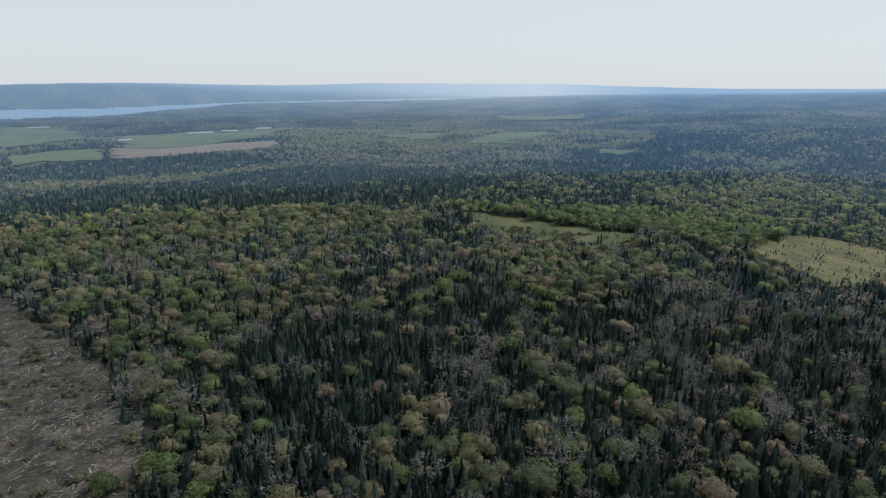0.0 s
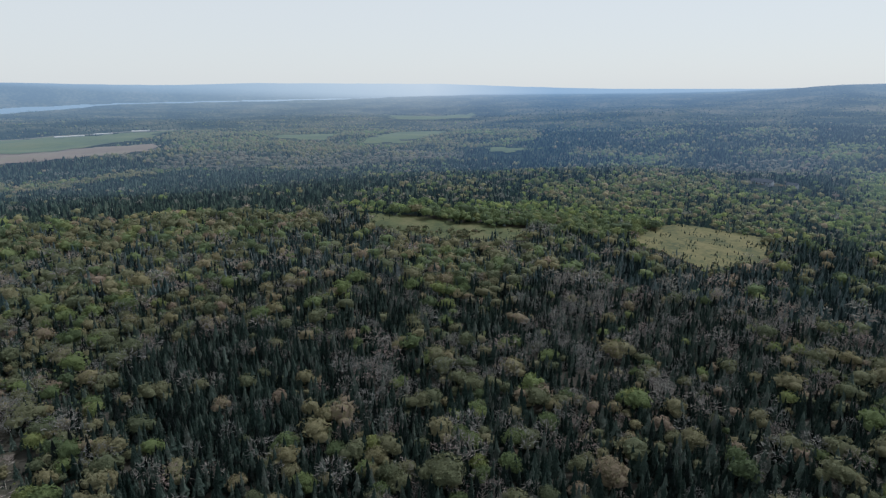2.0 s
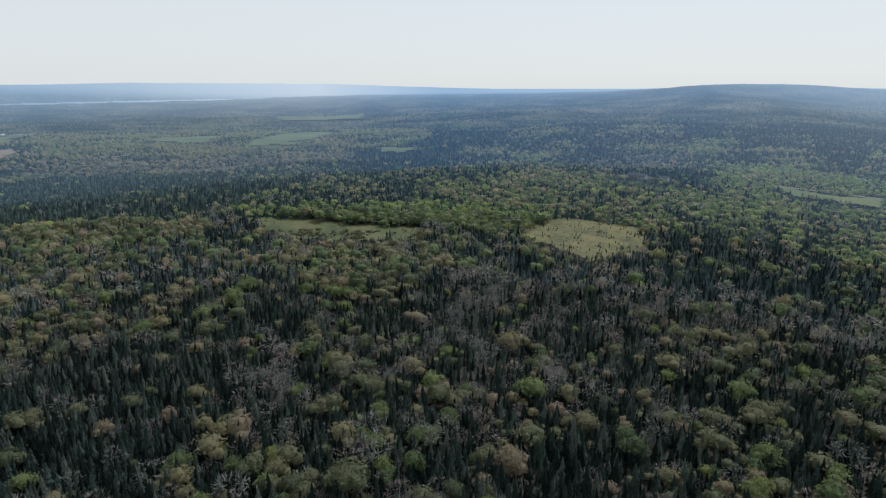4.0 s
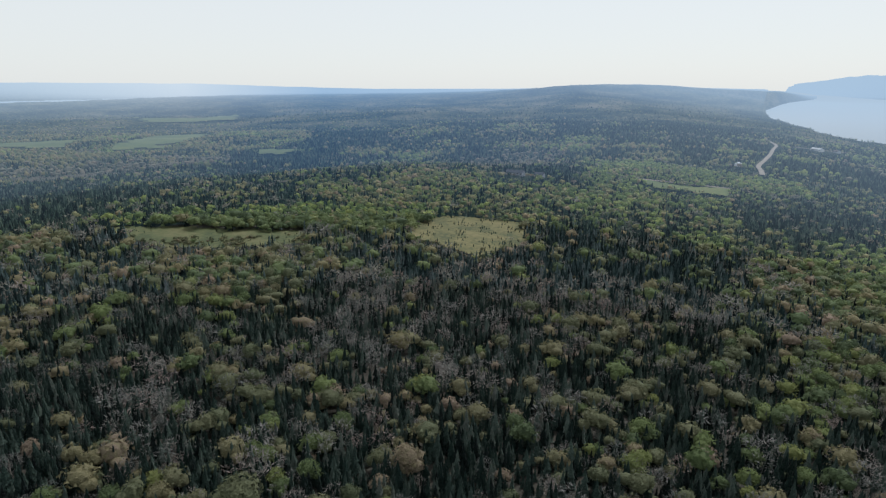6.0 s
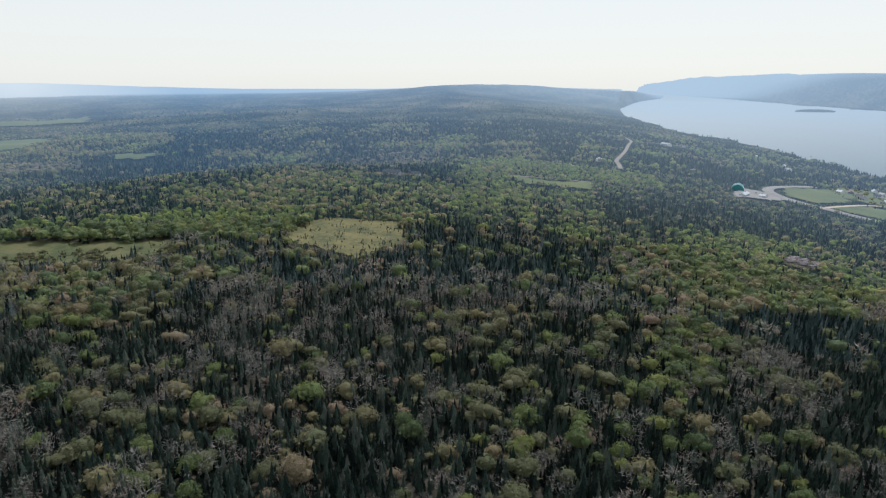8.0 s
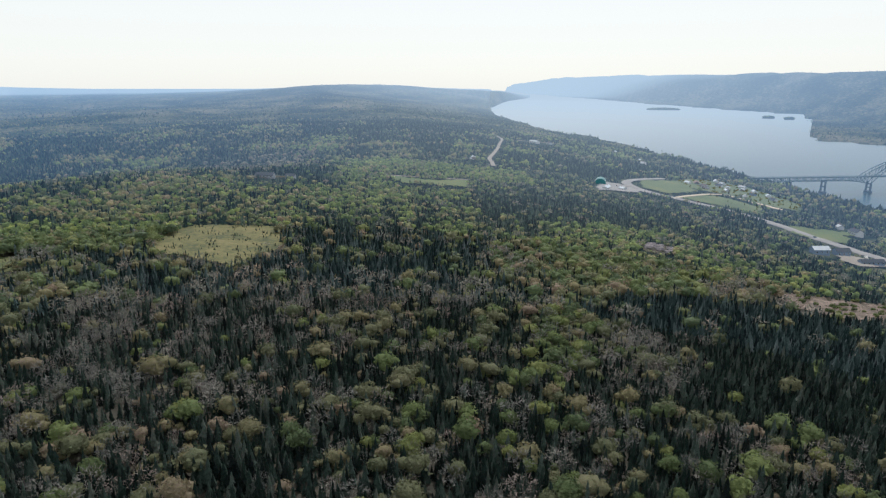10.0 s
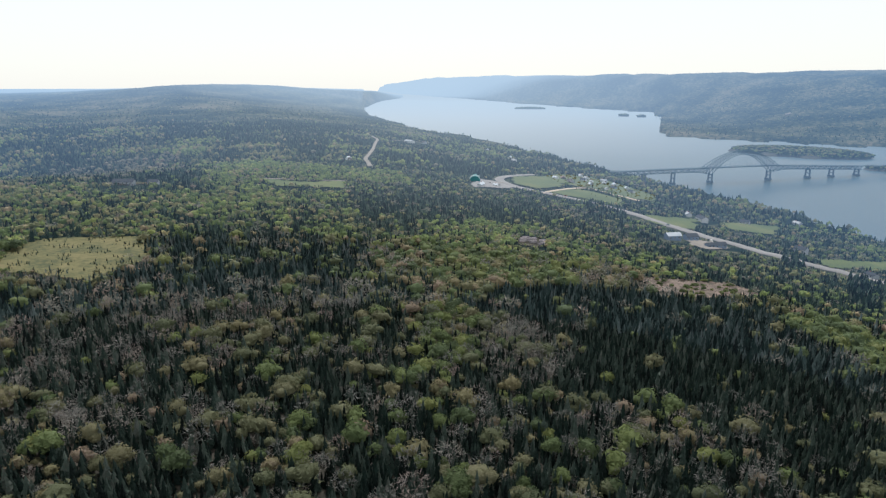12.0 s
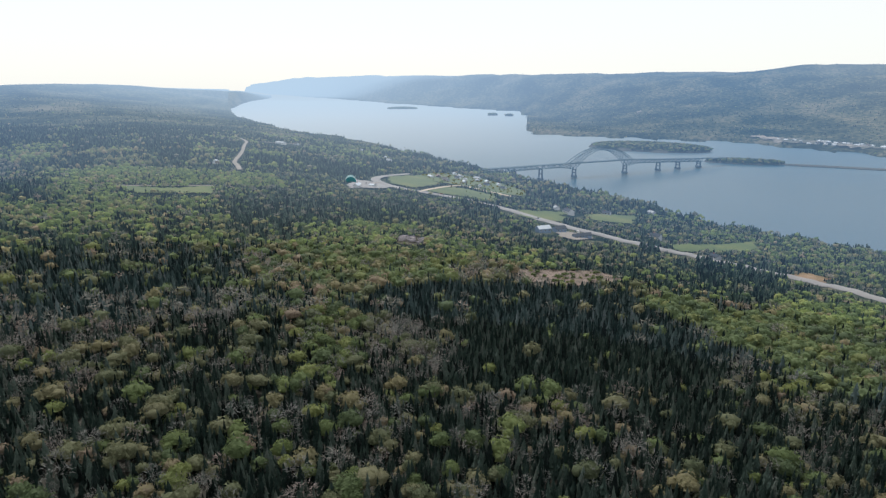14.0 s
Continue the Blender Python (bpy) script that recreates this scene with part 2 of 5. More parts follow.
M_LOG = surface("cut_logs", [(0.35, (0.085, 0.075, 0.080)), (0.5, (0.20, 0.18, 0.19)), (0.65, (0.32, 0.285, 0.295))], 1.2, 0.3, 0.9, 0.3, far=True)
M_BANK = surface("orange_earth_bank", [(0.35, (0.05, 0.05, 0.03)), (0.5, (0.14, 0.095, 0.06)), (0.65, (0.20, 0.15, 0.11))], 0.5, 0.12, 0.95, 0.4)
M_ROAD = surface("worn_asphalt", [(0.3, (0.105, 0.102, 0.10)), (0.5, (0.145, 0.140, 0.138)), (0.7, (0.185, 0.178, 0.174))], 1.5, 0.04, 0.85, 0.1, far=True)
M_GRAVEL = surface("pale_gravel", PALE, 1.5, 0.06, 0.95, 0.2, far=True)
# haze put into the bridge: blue-leaning deck and pier bases, plus far glow
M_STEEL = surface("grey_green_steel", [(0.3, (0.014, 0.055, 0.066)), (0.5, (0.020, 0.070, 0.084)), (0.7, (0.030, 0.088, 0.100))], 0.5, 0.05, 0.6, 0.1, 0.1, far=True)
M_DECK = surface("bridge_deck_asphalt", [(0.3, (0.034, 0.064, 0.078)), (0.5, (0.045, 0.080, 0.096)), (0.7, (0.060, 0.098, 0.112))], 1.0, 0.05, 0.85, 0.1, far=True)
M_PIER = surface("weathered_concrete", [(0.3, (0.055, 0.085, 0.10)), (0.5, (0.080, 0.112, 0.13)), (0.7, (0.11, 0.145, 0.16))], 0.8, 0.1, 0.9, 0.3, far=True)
M_BARK = surface("bark", [(0.3, (0.07, 0.06, 0.05)), (0.5, (0.13, 0.115, 0.10)), (0.7, (0.24, 0.22, 0.20))], 3.0, 0.4, 0.95, 0.5)
M_DEAD = surface("bleached_wood", [(0.4, (0.09, 0.08, 0.07)), (0.5, (0.16, 0.145, 0.13)), (0.6, (0.28, 0.26, 0.235))], 2.0, 0.3, 0.9, 0.3)

SPRUCE = [(0.08, (0.005, 0.010, 0.010)), (0.40, (0.014, 0.030, 0.025)), (0.70, (0.041, 0.066, 0.056)), (0.88, (0.081, 0.112, 0.095)), (0.97, (0.110, 0.125, 0.112))]
OLIVE = [(0.05, (0.075, 0.093, 0.053)), (0.35, (0.108, 0.119, 0.068)), (0.6, (0.142, 0.14, 0.083)), (0.8, (0.163, 0.15, 0.083)), (0.95, (0.186, 0.147, 0.116))]
GREEN = [(0.05, (0.063, 0.090, 0.046)), (0.4, (0.095, 0.131, 0.057)), (0.7, (0.126, 0.164, 0.065)), (0.95, (0.168, 0.191, 0.071))]
TWIGS = [(0.05, (0.132, 0.140, 0.136)), (0.4, (0.174, 0.176, 0.171)), (0.7, (0.208, 0.200, 0.188)), (0.95, (0.227, 0.186, 0.174))]
KINDS = ("spruce", "olive", "green", "twigs")
TONES, THROUGH = dict(zip(KINDS, (SPRUCE, OLIVE, GREEN, TWIGS))), dict(zip(KINDS, (0.24, 0.34, 0.40, 0.28)))
LEAF = {k: leaf(k + "_foliage", TONES[k], THROUGH[k]) for k in KINDS}
# the belt round the meadows: foliage recoloured lighter, partly bluer, in place of haze
LEAF_EDGE_LIT = {k: leaf(k + "_foliage_round_the_meadows", [(q, (f * c[0], f * c[1], b * f * c[2])) for q, c in TONES[k]], THROUGH[k]) for k, f, b in zip(KINDS, (1.45, 1.2, 1.15, 1.1), (1.2, 1.0, 1.15, 0.95))}
LEAF_ONE = {k: leaf(k + "_foliage_of_one_tree", TONES[k], THROUGH[k], True) for k in KINDS}
# foliage copies with light painted in: brighter and less blue beyond the meadows
LEAF_MID_LIT = {k: leaf(k + "_foliage_beyond_the_meadows", [(q, (f * c[0], f * c[1], 0.84 * f * c[2])) for q, c in TONES[k]], THROUGH[k], far=True) for k, f in zip(KINDS, (1.5, 1.6, 1.65, 1.2))}
# likewise brightened in colour for distance; only bare crowns darker, gaps and all
LEAF_FAR = {k: leaf(k + "_distant_foliage_retoned", [(q, (f * c[0], f * c[1], 0.74 * f * c[2])) for q, c in TONES[k]], THROUGH[k], far=True) for k, f in zip(KINDS, (1.2, 1.12, 1.25, 0.8))}
M_FAR = distance("distant_woods", [(0.38, (0.005, 0.012, 0.012)), (0.46, (0.014, 0.024, 0.020)), (0.53, (0.052, 0.060, 0.038)), (0.62, (0.12, 0.11, 0.078))])

M_WATER, n, l, p = nodes_of("lake_water")
p.inputs["Base Color"].default_value = (0.010, 0.062, 0.120, 1)
p.inputs["Roughness"].default_value, p.inputs["IOR"].default_value = 0.28, 1.333
g = n.new("ShaderNodeNewGeometry")
w1 = noise_node(n, l, 0.16, 6, g.outputs["Position"])
hb = n.new("ShaderNodeBump")
hb.inputs["Strength"].default_value, hb.inputs["Distance"].default_value = 0.3, 1.0
l.new(w1.outputs[0], hb.inputs["Height"]), l.new(hb.outputs[0], p.inputs["Normal"])
# haze and sunward sheen painted on the lake as emission, over its real reflection
with_haze_glow(M_WATER, p.outputs[0], [(700, 0.0), (1500, 0.05), (NEAR, 0.25), (3000, 0.45), (3900, 0.7), (4700, 0.85)],
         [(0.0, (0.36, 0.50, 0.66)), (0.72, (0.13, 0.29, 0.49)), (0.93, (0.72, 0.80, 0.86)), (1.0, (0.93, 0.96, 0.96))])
# far=True puts haze glow into walls, roofs, cars, bales and the boat too
WALLS = [surface("painted_boards_%s" % k, [(0.3, [v * 0.85 for v in c]), (0.6, c), (0.8, [min(0.85, v * 1.08) for v in c])], 2.0, 0.3, 0.8, 0.2, far=True)
         for k, c in (("white", (0.55, 0.54, 0.52)), ("grey", (0.35, 0.36, 0.37)), ("brown", (0.075, 0.058, 0.050)), ("blue", (0.16, 0.22, 0.30)), ("red", (0.26, 0.09, 0.07)))]
ROOFS = [surface("roofing_%s" % k, [(0.3, [v * 0.8 for v in c]), (0.6, c), (0.8, [min(0.85, v * 1.1) for v in c])], 1.5, 0.3, ro, 0.2, me, far=True)
         for k, c, ro, me in (("dark_shingle", (0.026, 0.032, 0.040), 0.95, 0), ("brown_shingle", (0.062, 0.052, 0.048), 0.95, 0), ("pale_metal", (0.36, 0.40, 0.45), 0.65, 0.0), ("rust_red", (0.15, 0.080, 0.065), 0.85, 0), ("grey_metal", (0.24, 0.26, 0.28), 0.7, 0.0))]
M_TEAL = surface("teal_sheet_metal", [(0.3, (0.02, 0.17, 0.19)), (0.5, (0.025, 0.19, 0.22)), (0.7, (0.04, 0.24, 0.26))], 0.8, 0.1, 0.4, 0.15, 0.1)
M_PANE = surface("dark_window_glass", [(0.3, (0.02, 0.025, 0.03)), (0.7, (0.04, 0.05, 0.06))], 1.0, 0.2, 0.08, 0.0)
M_RUBBER = surface("tyre_rubber", [(0.3, (0.015, 0.015, 0.015)), (0.7, (0.03, 0.03, 0.03))], 5.0, 1.0, 0.9, 0.1)
# ---------- mesh helpers ----------
def mesh_of(name, verts, faces, material, tone=None, smooth=False):
    """A mesh from arrays: verts n x 3, faces m x 3 or m x 4."""
    verts, faces = np.asarray(verts, np.float32), np.asarray(faces, np.int32)
    k = faces.shape[1]
    me = bpy.data.meshes.new(name)
    me.vertices.add(len(verts))
    me.vertices.foreach_set("co", verts.ravel())
    me.loops.add(faces.size)
    me.loops.foreach_set("vertex_index", faces.ravel())
    me.polygons.add(len(faces))
    me.polygons.foreach_set("loop_start", np.arange(0, faces.size, k, dtype=np.int32))
    me.polygons.foreach_set("use_smooth", np.full(len(faces), smooth))
    me.update(calc_edges=True)
    if tone is not None:
        me.attributes.new("tone", "FLOAT", "POINT").data.foreach_set("value", np.asarray(tone, np.float32))
    me.materials.append(material)
    return me


def part(name, bm, material, parent=None, label="", m=None):
    """Links a bmesh as one mesh object under a thing or part."""
    me = bpy.data.meshes.new(name)
    bm.to_mesh(me)
    bm.free()
    me.materials.append(material)
    ob = new(name, me)
    if parent:
        ob.parent = parent
    if m is not None:
        ob.matrix_basis = m
    return tagged(ob, label) if label else ob


def box(bm, x0, y0, z0, x1, y1, z1):
    v = [bm.verts.new((x, y, z)) for z in (z0, z1) for x, y in ((x0, y0), (x1, y0), (x1, y1), (x0, y1))]
    for f in ((3, 2, 1, 0), (4, 5, 6, 7), (0, 1, 5, 4), (1, 2, 6, 5), (2, 3, 7, 6), (3, 0, 4, 7)):
        bm.faces.new([v[i] for i in f])
    return v


def beam(bm, a, b, w, h=None):
    """A square bar from a to b."""
    a, b = Vector(a), Vector(b)
    d = (b - a).normalized()
    s = d.cross(Vector((0, 0, 1)))
    s = s.normalized() if s.length > 1e-3 else Vector((1, 0, 0))
    u = s.cross(d)
    s, u = s * (w / 2), u * ((h or w) / 2)
    q = [bm.verts.new(c + i * s + j * u) for c in (a, b) for i, j in ((-1, -1), (1, -1), (1, 1), (-1, 1))]
    for f in ((3, 2, 1, 0), (4, 5, 6, 7), (0, 1, 5, 4), (1, 2, 6, 5), (2, 3, 7, 6), (3, 0, 4, 7)):
        bm.faces.new([q[i] for i in f])


def inside(poly, x, y):
    hit = np.zeros(np.shape(x), bool)
    for (ax, ay), (bx, by) in zip(poly, poly[1:] + poly[:1]):
        if ay != by:
            hit ^= ((ay > y) != (by > y)) & (x < (bx - ax) * (y - ay) / (by - ay) + ax)
    return hit


def ground_z(x, y, lift=0.0):
    return float(height(np.array([x]), np.array([y]))[0]) + lift


# ---------- the ground, the far land and the lake ----------
BEAR = np.radians(np.concatenate([np.arange(-44, 53.9, 0.55), np.arange(54, 62.9, 0.18), np.arange(63, 118.1, 0.55), np.arange(121, 313.1, 4.0)]))


def polar_sheet(radii, level=None):
    t, r = np.meshgrid(BEAR, radii)
    x, y = r * np.sin(t), r * np.cos(t)
    z = height(x, y) if level is None else np.full_like(x, level)
    v = place(x, y, z).reshape(-1, 3)
    nb, nr = len(BEAR), len(radii)
    i, j = np.meshgrid(np.arange(nr - 1), np.arange(nb), indexing="ij")
    k = (j + 1) % nb
    f = np.stack([i * nb + j, (i + 1) * nb + j, (i + 1) * nb + k, i * nb + k], -1).reshape(-1, 4)
    return v, f[:, ::-1]


near_r = np.geomspace(6, HAZE, 95)
far_r = np.concatenate([np.geomspace(HAZE, NEAR, 52)[:-1], np.geomspace(NEAR, 45000, 110)])
v, f = polar_sheet(near_r)
ring = np.arange(len(BEAR))
f = np.concatenate([f[:, :3], f[:, [0, 2, 3]], np.stack([np.full(len(BEAR), len(v)), np.roll(ring, -1), ring], -1)])
v = np.concatenate([v, [(0.0, 0.0, v[:len(BEAR), 2].mean())]])
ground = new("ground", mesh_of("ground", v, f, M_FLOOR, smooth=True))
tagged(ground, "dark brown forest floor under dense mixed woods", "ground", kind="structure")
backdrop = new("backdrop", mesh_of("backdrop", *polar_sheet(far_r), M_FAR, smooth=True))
tagged(backdrop, "distant wooded hills pale blue with haze", "hills", kind="structure")
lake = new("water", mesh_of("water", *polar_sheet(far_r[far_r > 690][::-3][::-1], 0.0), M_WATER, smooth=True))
tagged(lake, "calm pale blue lake reflecting the hazy sky", "lake", kind="structure")

# ---------- fields and clearings: (label, material, polygon) ----------
FIELDS = {
    "meadow": ("dry yellow-green meadow with scattered dark shrubs in the woods", M_MEADOW, [(178, 362), (204, 390), (230, 411), (246, 414), (288, 382), (278, 354), (260, 334), (233, 325), (202, 310), (200, 336), (193, 350)]),
    "meadow_strip": ("long narrow grassy clearing below bright green young trees", M_STRIP, [(-12, 462), (3, 468), (15, 468), (48, 452), (67, 438), (107, 418), (134, 402), (124, 380), (96, 386), (67, 396), (42, 410), (26, 430), (14, 446)]),
    "cutover": ("cleared woodland strewn with grey slash and stumps", M_CUT, [(-260, 330), (-173, 245), (-150, 232), (-116, 198), (-86, 161), (-80, 146), (-76, 118), (-84, 84), (-150, 80), (-300, 200)]),
    "cutover_strip": ("brown strip of cut woods with a green edge", M_BRUSH, [(450, 68), (500, 12), (482, -10), (434, 22), (420, 55)]),
    "log_yard": ("small clearing with stacked logs among green trees", M_CUT, [(516, 184), (528, 168), (512, 148), (488, 158), (490, 174)]),
    "quarry_yard": ("small brown clearing on the wooded hill", M_CUT, [(418, 585), (454, 562), (446, 550), (412, 574)]),
    "hill_pasture": ("smooth green pasture beyond the spruce trees", M_GRASS, [(570, 545), (602, 488), (660, 470), (610, 435), (552, 480)]),
    "west_pasture": ("flat green farm field beyond the woods", M_FAR_GRASS, [(-1720, 2490), (-1480, 2500), (-1120, 2010), (-930, 1400), (-1010, 1390)]),
    "long_field": ("long green farm field beside a brown field", M_FAR_GRASS, [(-1040, 2020), (-720, 2150), (-560, 2440), (-500, 1770), (-600, 1210)]),
    "brown_field": ("ploughed brown field at the edge of the woods", M_TILLED, [(-672, 1290), (-590, 1470), (-405, 1560), (-345, 1310), (-455, 1090), (-548, 1040)]),
    "west_field": ("green hay field beside the ploughed strip", M_FAR_GRASS, [(-750, 1090), (-680, 1275), (-556, 1030), (-630, 930)]),
    "far_field": ("pale green field far off in the woods", M_FAR_GRASS, [(275, 3650), (520, 3400), (890, 3990), (655, 3060), (285, 3070)]),
    "roadside_lawn": ("mown green lawn inside the bend of the road", M_GRASS, [(1020, 378), (1160, 345), (1005, 280), (905, 288), (915, 332)]),
    "village_green": ("green field between the lane and the road", M_GRASS, [(890, 272), (1000, 258), (980, 180), (885, 165)]),
    "house_lawn": ("sloping green lawn beside the road", M_GRASS, [(848, 125), (905, 66), (800, 60), (778, 108)]),
    "shore_field": ("green field above the wooded shore", M_GRASS, [(920, 36), (985, -38), (890, -28), (858, 22)]),
    "south_field": ("bright green field near the lake", M_GRASS, [(742, -64), (860, -178), (780, -170), (700, -74)]),
    "dome_yard": ("grey gravel yard in front of the round-roofed hall", M_ROAD, [(800, 350), (890, 395), (905, 362), (880, 325), (850, 318)]),
    "shop_yard": ("gravel yard around the roadside sheds", M_GRAVEL, [(664, 52), (702, 54), (716, 34), (690, 20), (660, 36)]),
    "shore_clearing": ("bare pale ground by the far shore", M_SCAR, [(2700, -480), (2655, -525), (2500, -660), (2405, -630), (2445, -530)]),
    "hillside_scar": ("pale bare scar on the far hillside", M_SCAR, [(3760, -100), (3705, -118), (3650, -112), (3640, -101), (3690, -94)]),
    "shore_village_ground": ("pale ground around houses on the far shore", M_SCAR, [(2490, -665), (2388, -722), (2255, -792), (2240, -770), (2400, -680)]),
    "village_ground": ("open grassy ground between the village houses", M_GRASS, [(1050, 312), (1150, 356), (1250, 356), (1310, 322), (1268, 250), (1205, 205), (1120, 150), (1030, 140), (1010, 165), (1048, 250)]),
    "old_field": ("pale green overgrown field between strips of woods", M_FAR_GRASS, [(-170, 1690), (-30, 1610), (26, 1990), (-150, 1980)]),
    "old_pasture": ("long pale green pasture between strips of woods", M_FAR_GRASS, [(60, 1490), (150, 1520), (240, 1720), (380, 2060), (250, 2150), (110, 1800)]),
    "small_field": ("small green field surrounded by dark spruce", M_FAR_GRASS, [(348, 1430), (428, 1384), (386, 1310), (331, 1340)]),
    "bank_cut": ("orange earth bank beside the road", M_BANK, [(640, -170), (668, -185), (660, -205), (632, -192)]),
}


def sheet_on_ground(name, poly, material, step, lift):
    xs, ys = [p[0] for p in poly], [p[1] for p in poly]
    gx, gy = np.arange(min(xs) - step, max(xs) + 2 * step, step), np.arange(min(ys) - step, max(ys) + 2 * step, step)
    x, y = np.meshgrid(gx, gy)
    wob = step * 0.9
    keep = inside(poly, x[:-1, :-1] + step / 2 + wob * wave(x[:-1, :-1], y[:-1, :-1], step * 7, 1), y[:-1, :-1] + step / 2 + wob * wave(x[:-1, :-1], y[:-1, :-1], step * 9, 2))
    nx = len(gx)
    i, j = np.nonzero(keep)
    f = np.stack([i * nx + j, i * nx + j + 1, (i + 1) * nx + j + 1, (i + 1) * nx + j], -1)
    v = place(x, y, height(x, y) + lift).reshape(-1, 3)
    used, inv = np.unique(f, return_inverse=True)
    return new(name, mesh_of(name, v[used], inv.reshape(-1, 4), material, smooth=True))


for key, (label, material, poly) in FIELDS.items():
    far = math.hypot(*poly[0])
    if far < 700:      # grass and brush reach in under the first trees
        cx, cy = sum(p[0] for p in poly) / len(poly), sum(p[1] for p in poly) / len(poly)
        poly = [(px + 4 * (px - cx) / math.hypot(px - cx, py - cy), py + 4 * (py - cy) / math.hypot(px - cx, py - cy)) for px, py in poly]
    ob = sheet_on_ground(key, poly, material, 2.5 if far < 700 else 5.0 if far < 1300 else 25.0, (0.25 + far * 0.0005) if far < 600 else 0.5 + far * 0.0012)
    tagged(ob, label, "field", kind="structure")

# ---------- roads ----------
ROADS = {
    "road": ("two-lane grey highway through the woods", M_ROAD, 15.0, [(520, -330), (568, -221), (609, -201), (630, -165), (676, -96), (708, -12), (757, 53), (841, 144), (860, 205), (868, 262), (872, 310), (905, 352), (960, 378), (1042, 381), (1130, 372)]),
    "lane": ("pale tan dirt lane past the houses", M_LANE, 7.0, [(862, 272), (900, 270), (957, 266), (1043, 256), (1024, 215), (1003, 175), (985, 150)]),
    "hill_road": ("pale winding road climbing through distant woods", M_GRAVEL, 7.5, [(838, 546), (900, 590), (937, 622), (1060, 690), (1183, 760), (1330, 850), (1463, 924), (1560, 1010)]),
    "shore_lane": ("pale lane across the distant slope", M_GRAVEL, 9.0, [(1463, 924), (1540, 880), (1640, 830)]),
    "yard_lane": ("gravel drive to the round-roofed hall", M_GRAVEL, 6.0, [(905, 345), (880, 350), (845, 335)]),
    "track": ("pale track across the pasture", M_GRAVEL, 5.0, [(570, 545), (600, 510), (640, 482), (665, 465)]),
    "farm_lane": ("pale farm lane between the fields", M_GRAVEL, 14.0, [(-1150, 1950), (-900, 2080), (-700, 2240), (-560, 2440)]),
}


def smooth_line(pts, step):
    p = np.array(pts, float)
    for _ in range(3):
        q = np.empty((2 * len(p), 2))
        q[0], q[-1] = p[0], p[-1]
        q[1:-1:2], q[2:-1:2] = 0.75 * p[:-1] + 0.25 * p[1:], 0.25 * p[:-1] + 0.75 * p[1:]
        p = q
    s = np.concatenate([[0], np.cumsum(np.hypot(*np.diff(p, axis=0).T))])
    u = np.arange(0, s[-1], step)
    return np.stack([np.interp(u, s, p[:, 0]), np.interp(u, s, p[:, 1])], -1)


LINES = {}
for key, (label, material, wide, pts) in ROADS.items():
    c = smooth_line(pts, 6.0)
    LINES[key] = (c, wide)
    d = np.gradient(c, axis=0)
    d /= np.linalg.norm(d, axis=1)[:, None]
    side = np.stack([d[:, 1], -d[:, 0]], -1)
    off = np.array([-0.5, -0.44, 0, 0.44, 0.5]) * wide
    v = c[:, None] + side[:, None] * off[None, :, None]
    far = np.hypot(c[:, 0], c[:, 1])[:, None]
    z = height(c[:, 0], c[:, 1])[:, None] * 0.6 + height(v[..., 0], v[..., 1]) * 0.4 + 0.9 + 0.0012 * far - np.array([0.5, 0, -0.08, 0, 0.5])
    k = len(c)
    i, j = np.meshgrid(np.arange(k - 1), np.arange(4), indexing="ij")
    f = np.stack([i * 5 + j, i * 5 + j + 1, (i + 1) * 5 + j + 1, (i + 1) * 5 + j], -1).reshape(-1, 4)
    tagged(new(key, mesh_of(key, place(v[..., 0], v[..., 1], z).reshape(-1, 3), f, material, smooth=True)), label, "road", kind="structure")

# ---------- where the buildings stand: x, y, turn, length, width, wall height, wall paint, roof ----------
HOUSES = [
    (1150, 323, 20, 16, 10, 4.0, 2, 3), (1179, 292, 65, 14, 9, 4.5, 0, 0), (1185, 255, 10, 15, 9, 3.5, 1, 4), (1120, 302, 80, 12, 9, 3.2, 0, 1),
    (1092, 292, 40, 18, 10, 3.4, 1, 1), (1210, 240, 30, 13, 9, 4.5, 0, 2), (1140, 228, 70, 12, 8, 3.5, 3, 0), (1075, 226, 15, 11, 8, 3.4, 0, 4), (1105, 190, 50, 13, 9, 4.0, 0, 0),
    (1277, 323, 25, 15, 9, 4.5, 0, 2), (1123, 330, 60, 12, 8, 3.6, 0, 2), (1164, 274, 15, 12, 9, 4.0, 0, 4), (1108, 262, 30, 13, 8, 3.6, 1, 2), (1232, 300, 50, 13, 9, 4.0, 0, 4), (1160, 208, 20, 12, 8, 4.0, 0, 2), (1245, 268, 75, 14, 9, 4.0, 1, 4),
    (898, 60, 35, 20, 11, 5.5, 0, 0), (953, 8, 75, 14, 9, 4.0, 1, 0), (930, 80, 20, 12, 8, 3.5, 0, 4), (1030, -60, 40, 14, 8, 3.2, 1, 4), (772, -52, 60, 14, 10, 5.0, 1, 0),
    (696, -108, 35, 12, 8, 3.2, 1, 0), (829, 353, 10, 24, 9, 3.0, 0, 2), (852, 338, 60, 12, 7, 2.8, 0, 2),
    (900, 630, 30, 18, 10, 4.0, 0, 2), (1670, 693, 20, 14, 9, 4.0, 0, 2), (1540, 872, 60, 46, 12, 4.5, 0, 4), (1585, 850, 60, 20, 10, 4.0, 1, 1), (1500, 560, 10, 14, 9, 4, 0, 2), (1420, 520, 70, 13, 9, 4, 0, 4),
    (2440, -690, 20, 16, 10, 5, 0, 4), (2400, -705, 40, 14, 9, 5, 0, 2), (2370, -735, 10, 18, 10, 5, 0, 4), (2330, -745, 70, 14, 9, 5, 0, 2), (2300, -772, 30, 14, 9, 5, 0, 1), (2480, -600, 30, 15, 9, 5, 0, 2), (2270, -800, 50, 15, 9, 5, 0, 2)]
